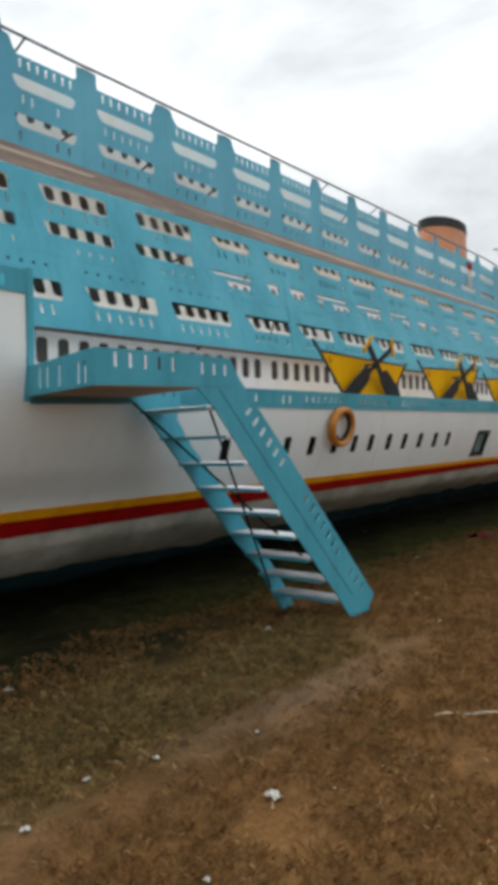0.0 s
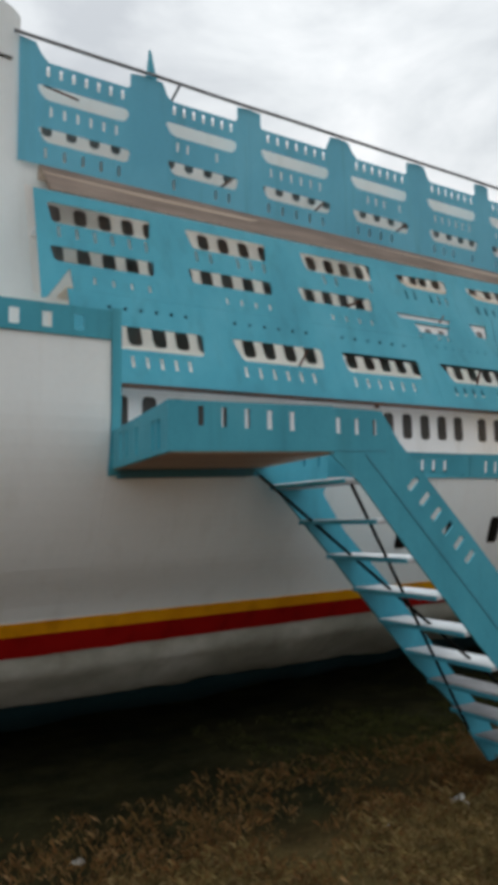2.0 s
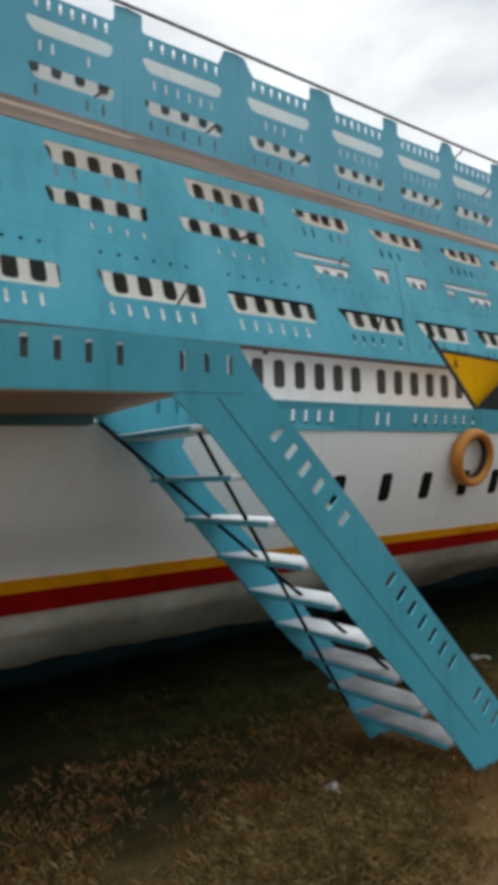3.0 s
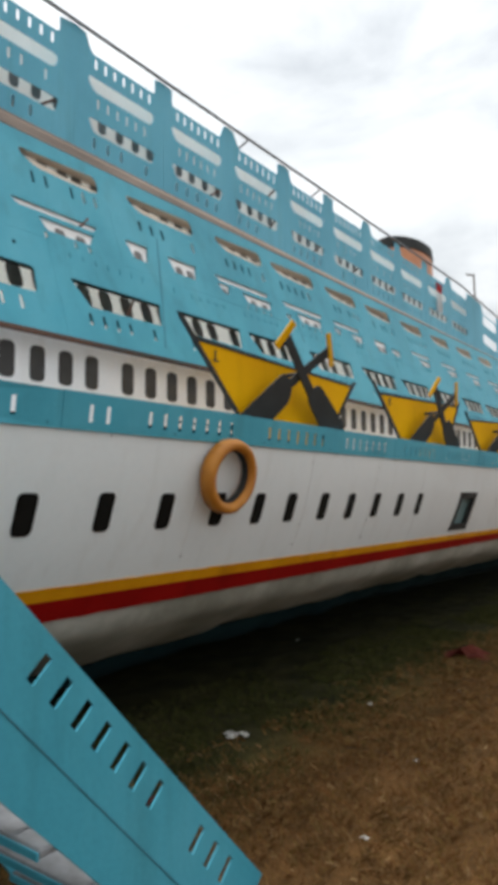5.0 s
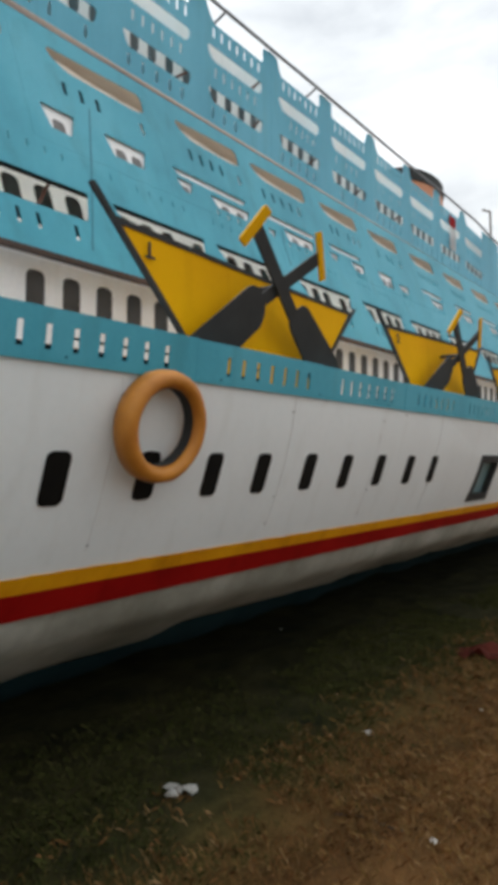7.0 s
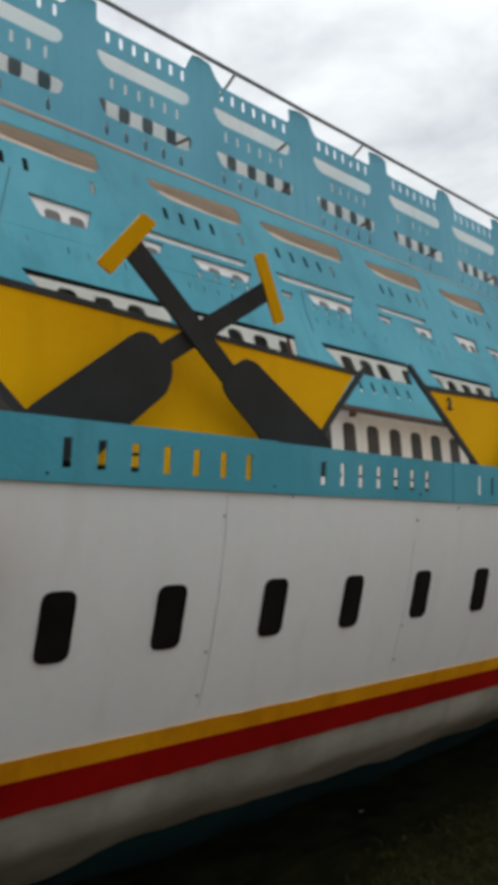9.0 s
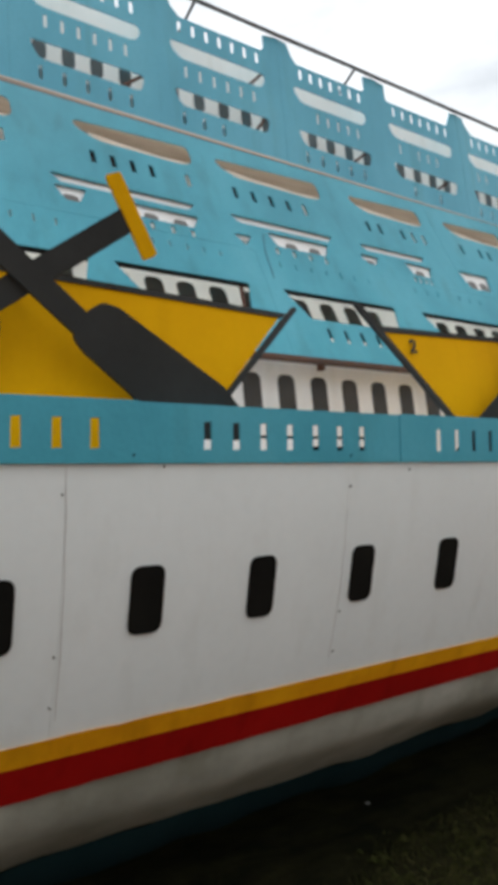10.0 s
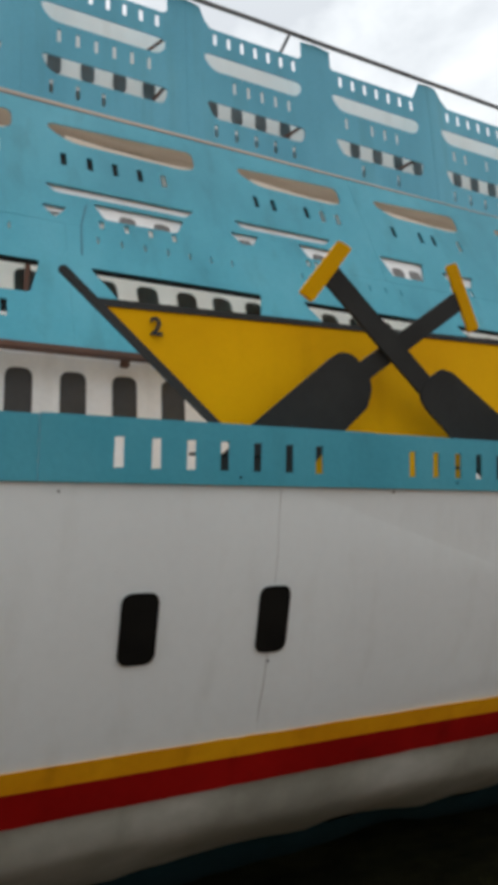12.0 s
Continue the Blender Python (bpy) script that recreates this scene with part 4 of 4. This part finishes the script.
# ---- boarding platform ----
def boarding_platform():
    e = empty("boarding_platform", -3.9, 2.9, 2.0)
    tagged(e, "turquoise boarding platform with slotted parapet on the hull", "platform")
    X = -3.185
    hs = [[(y, 2.082), (y + 0.03, 2.083), (y + 0.03, 2.170), (y, 2.168)] for y in (2.43, 2.543, 2.66, 2.776, 2.898)]
    part("parapet", sheet([(2.29, 1.968), (3.149, 1.995), (3.149, 2.212), (2.29, 2.186)], hs, lambda y, z: (X, y, z), 0.009), TEAL, e)
    # end parapet, across
    bm = sheet([(-3.862, 1.945), (X - 0.01, 1.968), (X - 0.01, 2.186), (-3.862, 2.135)], [[(x, 1.985), (x + 0.034, 1.985), (x + 0.034, 2.115), (x, 2.115)] for x in (-3.77, -3.69, -3.56, -3.37, -3.305)], lambda x, z: (0.0, x, z), 0.018)
    for v in bm.verts:
        v.co = Vector((v.co.y, 2.292 - v.co.x, v.co.z))
    part("end_parapet", bm, TEAL, e)
    bm = bmesh.new()
    for v in box(bm, -3.90, X - 0.010, 2.311, 3.17, 1.962, 1.982):
        v.co.z += 0.03 * (v.co.y - 2.311) - 0.02 * (-v.co.x - 3.195) / 0.7
    part("floor_board", bm, PLY, e, "bare plywood underside")
    bm = bmesh.new()
    for v in box(bm, -4.02, -3.87, 2.335, 3.11, 1.900, 1.946):
        v.co.z += 0.03 * (v.co.y - 2.335)
    part("ledger", bm, SEAM, e, "dark green ledger beam")


boarding_platform()


# ---- boarding stairs ----
def boarding_stairs():
    e = empty("boarding_stairs", -3.55, 5.0, 0.09)
    tagged(e, "steep turquoise boarding stairs with slotted solid sides, open treads", "stairs")
    XO, XI = -3.188, -3.868
    outer = [(3.15, 1.985), (3.15, 2.208), (3.45, 2.208), (3.56, 2.058), (4.077, 1.537), (4.761, 0.813), (5.18, 0.372), (5.325, 0.222), (5.25, 0.15), (5.22, 0.085), (4.93, 0.085), (4.72, 0.325), (4.364, 0.69), (4.048, 1.01), (3.642, 1.457), (3.297, 1.846), (3.12, 1.99)]
    hs = [[(y, 2.083), (y + 0.028, 2.083), (y + 0.028, 2.160), (y, 2.160)] for y in (3.166, 3.28, 3.391)]

    def tilted(y, z, h=0.043, w=0.0165):
        d, s = Vector((0.68, -0.733)), Vector((0.733, 0.68))
        c = Vector((y, z))
        return [tuple(c + s * h + d * w), tuple(c + s * h - d * w), tuple(c - s * h - d * w), tuple(c - s * h + d * w)]
    for i in range(6):
        hs.append(tilted(3.645 + 0.0758 * i, 1.846 - 0.0766 * i))
    for i in range(7):
        hs.append(tilted(4.322 + 0.0735 * i, 1.154 - 0.0778 * i))
    for i in range(3):
        hs.append(tilted(4.96 + 0.0745 * i, 0.479 - 0.0775 * i))
    part("side_panel", sheet(outer, hs, lambda y, z: (XO, y, z), 0.009), TEAL, e, "outer side panel with slots")
    part("seam", plate([(3.334, 1.986), (3.3368, 1.9888), (4.9588, 0.2798), (4.956, 0.277)], lambda y, z: (XO + 0.003, y, z), 0.005), SEAM, e)
    part("seam", plate([(3.16, 1.996), (3.47, 2.006), (3.47, 2.009), (3.16, 1.999)], lambda y, z: (XO + 0.002, y, z), 0.004), SEAM, e)
    inner = [(3.08, 1.975), (3.15, 1.99), (3.25, 2.085), (3.62, 2.085), (3.615, 1.93), (3.58, 1.82), (3.73, 1.60), (3.90, 1.43), (4.09, 1.24), (4.40, 0.87), (4.77, 0.45), (5.03, 0.085), (4.85, 0.085), (4.72, 0.26), (4.55, 0.49), (4.25, 0.76), (3.97, 1.07), (3.66, 1.42), (3.45, 1.64), (3.225, 1.885)]
    part("side_panel", sheet(inner, [[(y, 1.985), (y + 0.026, 1.985), (y + 0.026, 2.06), (y, 2.06)] for y in (3.432, 3.537)], lambda y, z: (XI, y, z), 0.02), TEAL, e, "inner side panel")
    first = None
    for i in range(9):
        y, z = 3.217, 1.874
        if first is None:
            bm = bmesh.new()
            box(bm, XI + 0.002, XO - 0.011, y, y + 0.215, z - 0.026, z)
            bmesh.ops.bevel(bm, geom=bm.edges[:], offset=0.006, segments=1, affect="EDGES")
            first = part("tread", bm, TREAD, e, "pale worn tread")
            bm = bmesh.new()
            box(bm, XI + 0.002, XO - 0.011, y - 0.008, y - 0.001, z - 0.028, z - 0.006)
            lip = part("tread_lip", bm, TEAL, e)
        else:
            step = again(first, (0, 0.187 * i, -0.1995 * i), e)
            # lowest treads get the shadow-toned paint
            if i > 5:
                step.data = step.data.copy()
                step.data.materials[0] = TREAD_SHADED
                tagged(step, "grey tread, side panel's shadow in its paint")
            again(lip, (0, 0.187 * i, -0.1995 * i), e)
    for a, b in (((XO - 0.02, 3.26, 1.84), (XI + 0.03, 4.64, 0.33)), ((XI + 0.02, 3.13, 1.925), (XO - 0.02, 4.76, 0.37))):
        bm = bmesh.new()
        pipe(bm, a, b, 0.009, 8)
        part("brace_rod", bm, BLACK, e, "thin dark brace rod")


boarding_stairs()


# ---- litter ----
def scrap(x, y, size, mat, label, turn=0.0, category="litter"):
    bm = bmesh.new()
    n = 6
    g = [[bm.verts.new((0, 0, 0)) for _ in range(n)] for _ in range(n)]
    rnd = random.Random(x * 31 + y)
    for i in range(n):
        for j in range(n):
            u, v = (i / (n - 1) - 0.5), (j / (n - 1) - 0.5)
            r = 1 - 0.35 * rnd.random()
            px, py = u * size * r * 1.3, v * size * r
            c, s = math.cos(turn), math.sin(turn)
            g[i][j].co = (x + c * px - s * py, y + s * px + c * py, rise(x, y) + 0.012 + size * 0.6 * rnd.random() * (0.6 - abs(u)))
    for i in range(n - 1):
        for j in range(n - 1):
            bm.faces.new((g[i][j], g[i + 1][j], g[i + 1][j + 1], g[i][j + 1]))
    bmesh.ops.solidify(bm, geom=bm.faces[:], thickness=0.003)
    ob = finish(bm, "litter", mat)
    return tagged(ob, label, category, "litter on the grass")


scrap(-1.95, 2.28, 0.075, LITTER, "crumpled white scrap lying on dry grass")
scrap(-3.51, 4.20, 0.10, LITTER, "flat white scrap under the stairs", 0.75)
scrap(-4.45, 6.77, 0.13, LITTER, "crumpled white plastic bag on dark grass", 0.8)
scrap(-4.10, 9.98, 0.36, REDCLOTH, "faded red cloth scrap flat on grass", 0.2)
scrap(-4.16, 5.75, 0.16, REDCLOTH, "faded red cloth scrap beside the stairs", 0.6)
for x, y, size in ((-3.99, 2.16, 0.10), (-3.13, 1.92, 0.045), (-2.84, 1.83, 0.06), (-2.70, 1.81, 0.055), (-2.60, 2.16, 0.06), (-2.55, 1.40, 0.06), (-2.42, 2.74, 0.04), (-1.64, 3.04, 0.045), (-1.70, 2.84, 0.03), (-1.78, 2.53, 0.025), (-1.78, 1.68, 0.04),
                   (-2.62, 5.45, 0.04), (-3.37, 7.12, 0.06), (-3.15, 6.05, 0.06), (-4.12, 7.99, 0.08), (-3.05, 8.09, 0.06), (-3.74, 8.79, 0.05), (-5.96, 9.79, 0.06), (-3.48, 3.63, 0.05), (-3.25, 4.36, 0.04)):
    scrap(x, y, size * 0.62, LITTER, "small pale scrap in the grass", x * 7)


def twig(points, r, mat, label):
    bm = bmesh.new()
    prev = None
    for i, p in enumerate(points):
        c = Vector(p)
        now = [bm.verts.new(c + Vector((0.7 * r * math.cos(a), -0.7 * r * math.cos(a), r * math.sin(a)))) for a in np.linspace(0, 2 * math.pi, 5, endpoint=False)]
        if prev:
            for j in range(5):
                bm.faces.new((prev[j], prev[(j + 1) % 5], now[(j + 1) % 5], now[j]))
        else:
            bm.faces.new(now)
        prev = now
    bm.faces.new(prev[::-1])
    tagged(finish(bm, "twig", mat, smooth=True), label, "twig", "twigs on the grass")


STICK = material("pale_stripped_twig", [(0.42, 0.36, 0.26), (0.58, 0.52, 0.40)], 0.7, 15.0)
STICK_DARK = material("dark_twig", [(0.05, 0.035, 0.022), (0.09, 0.06, 0.04)], 0.8, 15.0)
twig([(-1.79 + 0.42 * u, 3.53 + 0.47 * u + 0.03 * math.sin(u * 7), rise(-1.6, 3.8) + 0.02 + 0.008 * math.sin(u * 13)) for u in np.linspace(0, 1, 16)], 0.0055, STICK, "thin pale bent twig on dry grass")
twig([(-2.74 + 0.14 * u, 4.74 + 0.10 * u, rise(-2.7, 4.8) + 0.015) for u in np.linspace(0, 1, 5)], 0.006, STICK_DARK, "short dark twig on pale earth")
twig([(-3.80 + 0.30 * u, 7.06 + 0.08 * u + 0.03 * math.sin(u * 5), rise(-3.65, 7.1) + 0.015) for u in np.linspace(0, 1, 10)], 0.005, STICK_DARK, "thin dark twig on brown grass")


# ---- grass ----
def grass(name, n, x0, x1, y0, y1, h0, h1, mat, label, keep):
    rng = np.random.default_rng(5 + n)
    vs, fs = [], []
    count = 0
    while count < n:
        x, y = x0 + (x1 - x0) * rng.random(), y0 + (y1 - y0) * rng.random()
        d = noise.noise((x * 1.4, y * 1.4, 9)) + 0.5 * noise.noise((x * 5, y * 5, 2))
        worn = abs(x + 2.52 - 0.12 * noise.noise((0.0, y * 0.9, 3.0)))
        if worn < 0.30 * (1 - swell(4.0, 5.5, y)) and rng.random() > worn / 0.34:
            continue
        rim = min(x - x0, x1 - x, y - y0, y1 - y)
        if d < keep + 0.5 * rng.random() - 0.25 or rim < 0.9 * rng.random():
            continue
        z = rise(x, y)
        for _ in range(7):
            bx, by = x + rng.normal() * 0.03, y + rng.normal() * 0.03
            a, lean, h = rng.random() * 6.283, 0.2 + rng.random() * 1.2, h0 + (h1 - h0) * rng.random()
            w = 0.0013 + 0.0013 * rng.random()
            dx, dy = math.cos(a), math.sin(a)
            k = len(vs)
            vs += [(bx - dy * w, by + dx * w, z - 0.004), (bx + dy * w, by - dx * w, z - 0.004), (bx + dx * h * lean * 0.5 + dy * w * 0.7, by + dy * h * lean * 0.5 - dx * w * 0.7, z + h * 0.6), (bx + dx * h * lean, by + dy * h * lean, z + h * (1 - 0.4 * lean * 0.5))]
            fs += [(k, k + 1, k + 2), (k, k + 2, k + 3)]
        count += 1
    me = bpy.data.meshes.new(name)
    me.from_pydata(vs, [], fs)
    me.materials.append(mat)
    return tagged(new(name, me), label, "grass", kind="stuff")


def blade_material(name, tones):
    """Grass whose blades differ in tone, one from the next and tuft by tuft."""
    m = material(name, [(0.62, 0.62, 0.58), (1.3, 1.25, 1.15)], 0.9, 9.0, grain=90, bump=0.0, specular=0.1, speck=0.0)
    n, l = m.node_tree.nodes, m.node_tree.links
    each = n.new("ShaderNodeNewGeometry")
    ramp = n.new("ShaderNodeValToRGB")
    e = ramp.color_ramp.elements
    e[0].color, e[1].color = (*tones[0], 1), (*tones[-1], 1)
    for i, c in enumerate(tones[1:-1]):
        e.new((i + 1) / (len(tones) - 1)).color = (*c, 1)
    tint = n.new("ShaderNodeMixRGB")
    tint.blend_type, tint.inputs[0].default_value = "MULTIPLY", 1.0
    base = n["Principled BSDF"].inputs["Base Color"]
    l.new(each.outputs["Random Per Island"], ramp.inputs[0])
    l.new(ramp.outputs[0], tint.inputs[1])
    l.new(base.links[0].from_socket, tint.inputs[2])
    l.new(tint.outputs[0], base)
    return m


STRAW = blade_material("dry_straw", [(0.160, 0.078, 0.030), (0.196, 0.099, 0.038), (0.228, 0.126, 0.050), (0.20, 0.128, 0.044), (0.31, 0.195, 0.10)])
# green blades darkened further to carry the hull's shade
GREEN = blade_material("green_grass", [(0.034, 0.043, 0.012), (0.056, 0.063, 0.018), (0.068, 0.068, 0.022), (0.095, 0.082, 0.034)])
grass("dry_grass", 41000, -4.6, 1.8, -0.4, 12.5, 0.012, 0.052, STRAW, "short trampled dry straw-coloured grass", -0.3)
TAN = blade_material("tan_tussock", [(0.14, 0.102, 0.038), (0.20, 0.147, 0.057), (0.25, 0.185, 0.078), (0.35, 0.26, 0.13)])
grass("tan_tussocks", 5200, -3.75, -2.5, -0.2, 4.9, 0.015, 0.06, TAN, "laid-over tan and olive tussocks near the stairs", -0.1)
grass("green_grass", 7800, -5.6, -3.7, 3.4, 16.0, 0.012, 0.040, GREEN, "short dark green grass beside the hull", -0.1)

def stalks(n, seed):
    rng = np.random.default_rng(seed)
    vs, fs = [], []
    for _ in range(n):
        x, y = -3.6 + 4.6 * rng.random(), 0.2 + 11.5 * rng.random()
        a, h, w = rng.random() * 6.283, 0.02 + 0.06 * rng.random() ** 2, 0.001 + 0.0022 * rng.random()
        c, d = math.cos(a), math.sin(a)
        z0, z1 = rise(x, y) + 0.022, rise(x + c * h, y + d * h) + 0.022 + 0.02 * rng.random()
        k = len(vs)
        vs += [(x - d * w, y + c * w, z0), (x + d * w, y - c * w, z0), (x + c * h + d * w * 0.5, y + d * h - c * w * 0.5, z1), (x + c * h - d * w * 0.5, y + d * h + c * w * 0.5, z1), (x, y, z0 - 0.002)]
        fs += [(k, k + 1, k + 2, k + 3), (k, k + 4, k + 1)]
    me = bpy.data.meshes.new("dead_stalks")
    me.from_pydata(vs, [], fs)
    me.materials.append(DEAD)
    tagged(new("dead_stalks", me), "scattered pale dead stalks and leaf bits on the grass", "dead grass", kind="stuff")


DEAD = blade_material("dead_stalk", [(0.16, 0.085, 0.038), (0.10, 0.05, 0.025), (0.26, 0.165, 0.085), (0.40, 0.28, 0.16)])
stalks(4200, 12)

# ---- timber props that show in some of the openings ----
TIMBER = material("brown_timber", [(0.10, 0.045, 0.03), (0.17, 0.085, 0.06)], 0.8, 6.0)


def prop(front, y0, z0, y1, z1, depth, r=0.012):
    bm = bmesh.new()
    a, b = Vector(front(y0, z0)) - Vector((depth, 0, 0)), Vector(front(y1, z1)) - Vector((depth * 0.5, 0, 0))
    pipe(bm, a, b, r, 4)
    part("timber_prop", bm, TIMBER, ship, "brown timber prop")


for front, y0, z0, y1, z1, depth in (
        (at_low, 4.36, 2.94, 4.52, 3.16, 0.10), (at_low, 8.655, 2.97, 8.665, 3.15, 0.04), (at_low, 6.5, 2.94, 6.62, 3.16, 0.1),
        (at_up, 2.46, 5.33, 2.75, 5.27, 0.05), (at_up, 4.10, 4.80, 4.30, 4.98, 0.06), (at_up, 5.20, 4.80, 5.38, 4.98, 0.08), (at_up, 6.3, 4.80, 6.5, 4.95, 0.07),
        (at_up, 8.40, 4.80, 8.62, 4.97, 0.05), (at_up, 9.45, 5.16, 9.62, 5.34, 0.06), (at_up, 9.5, 4.80, 9.62, 4.97, 0.06), (at_up, 10.45, 4.80, 10.66, 4.97, 0.06), (at_up, 11.45, 4.80, 11.7, 4.97, 0.06),
        (at_up, 12.5, 4.80, 12.8, 4.97, 0.06), (at_mid, 5.0, 3.60, 5.32, 3.76, 0.08), (at_mid, 6.2, 3.60, 6.3, 3.70, 0.012)):
    prop(front, y0, z0, y1, z1, depth)

for y in (9.06, 11.2, 5.1):
    bm = bmesh.new()
    box(bm, -5.125, -5.085, y - 0.018, y + 0.018, 2.648 + K * (y - 8), 2.688 + K * (y - 8))
    bmesh.ops.bevel(bm, geom=bm.edges[:], offset=0.005, segments=1, affect="EDGES")
    part("timber_stub", bm, TIMBER, ship)

# ---- small flag hung on the top boards ----
FLAG_W = material("white_flag_cloth", [(0.7, 0.7, 0.7), (0.8, 0.8, 0.8)], 0.8, 8.0)
FLAG_R = material("red_flag_cloth", [(0.5, 0.03, 0.03), (0.6, 0.05, 0.05)], 0.8, 8.0)
flag = empty("flag", -5.98, 14.5, 5.0)
tagged(flag, "small red and white cloth flag hung on turquoise boards", "flag")
for name, mat, z0, z1 in (("red_cloth", FLAG_R, 5.27, 5.43), ("white_cloth", FLAG_W, 4.92, 5.268)):
    bm = bmesh.new()
    rows = []
    for i in range(9):
        y = 14.36 + 0.035 * i
        w = 0.012 * math.sin(i * 1.3)
        rows.append([bm.verts.new(level(-6.0 + w, y, z, KU)) for z in (z0, z1)])
    for p, q in zip(rows, rows[1:]):
        bm.faces.new((p[0], q[0], q[1], p[1]))
    bmesh.ops.solidify(bm, geom=bm.faces[:], thickness=0.003)
    part(name, bm, mat, flag)

# ---- faint lettering bars, screws and joints on the hull ----
for i in range(14):
    y = 13.9 + 0.17 * i
    part("letter_bar", plate([(y, 1.66), (y + (0.05 if i % 4 == 2 else 0.12), 1.66), (y + 0.12, 1.74 if i % 3 else 1.72), (y + 0.01, 1.74)], lambda p, q: at_hull(p, q, 0.004), 0.004), CHAR if i < 3 else STEEL, ship)
for y, z in [(q + 0.01 * math.sin(9 * q + h), h) for q in SEAMS[4:10] for h in (1.33, 1.47, 1.62, 1.75, 1.90) if math.sin(q * 31 + h * 57) > -0.1] + [(4.3 + 0.36 * i + 0.05 * math.sin(i * 5), 1.965 + 0.008 * math.sin(i * 3)) for i in range(0, 26, 3)] + [(4.2 + 0.82 * i, 2.003) for i in range(11)]:
    bm = bmesh.new()
    c = Vector(at_hull(y, z, 0.018 if z > 1.98 else 0.003))
    pipe(bm, c - Vector((0.004, 0, 0)), c + Vector((0.003, 0, -0.001)), 0.003, 6)
    part("screw", bm, BLACK, ship)

# ---- open joints between the side panels, and straps behind the bulwark ----
JOINT = material("grimy_panel_joint", [(0.54, 0.53, 0.51), (0.75, 0.745, 0.73)], 0.8, 7.0)
for i, q in enumerate(SEAMS[4:10]):
    w, lean_ = 0.0009 + 0.0003 * math.sin(i * 4), 0.012 * math.sin(i * 2 + 1)
    low_, top_ = 1.30 + 0.03 * math.sin(i * 3), (1.97, 1.9, 1.97, 1.82, 1.97, 1.97)[i]
    bm = bmesh.new()
    prev = None
    for k in range(13):
        h = low_ + (top_ - low_) * k / 12
        c = q - lean_ * (1 - k / 12) + 0.0012 * math.sin(k * 1.9 + i)
        ww = w * (1 - 0.5 * k / 12)
        now = [bm.verts.new(at_hull(c + d, h, o)) for d, o in ((-ww, 0.0025), (ww, 0.0025), (ww, -0.002), (-ww, -0.002))]
        if prev:
            for j in range(4):
                bm.faces.new((prev[j], prev[(j + 1) % 4], now[(j + 1) % 4], now[j]))
        else:
            bm.faces.new(now)
        prev = now
    bm.faces.new(prev[::-1])
    part("panel_joint", bm, JOINT, ship, "grimy panel joint")
for a, b, z in ((7.90, 8.40, 2.066), (5.86, 6.40, 2.074), (8.97, 9.28, 2.07), (9.95, 10.4, 2.06), (6.88, 6.96, 2.075)):
    bm = bmesh.new()
    pipe(bm, at_hull(a, z, -0.012), at_hull(b, z + 0.004, -0.012), 0.005, 6)
    part("strap", bm, BLACK, ship, "thin black strap")
# black strips low behind the slots, painting the deck edge's shadow
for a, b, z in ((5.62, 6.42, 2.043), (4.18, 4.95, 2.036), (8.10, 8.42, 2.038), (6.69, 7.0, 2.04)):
    part("deck_edge_shade", strip(a, b, lambda y: 1.99, lambda y: z, 0.2, -0.012, 0.01), BLACK, ship, "black strip painting the deck edge's shadow behind the slots")
# open seams in the turquoise boards
for points in (((7.03, 3.78), (6.90, 3.285), (6.755, 2.78)), ((8.945, 3.54), (8.91, 3.40), (8.90, 3.21))):
    bm = bmesh.new()
    prev = None
    for y, z in points:
        now = [bm.verts.new(Vector(at_mid(y + d, z)) + Vector((o, 0, 0))) for d, o in ((-0.003, 0.003), (0.003, 0.003), (0.003, -0.004), (-0.003, -0.004))]
        if prev:
            for j in range(4):
                bm.faces.new((prev[j], prev[(j + 1) % 4], now[(j + 1) % 4], now[j]))
        else:
            bm.faces.new(now)
        prev = now
    bm.faces.new(prev[::-1])
    part("board_seam", bm, SEAM, ship)
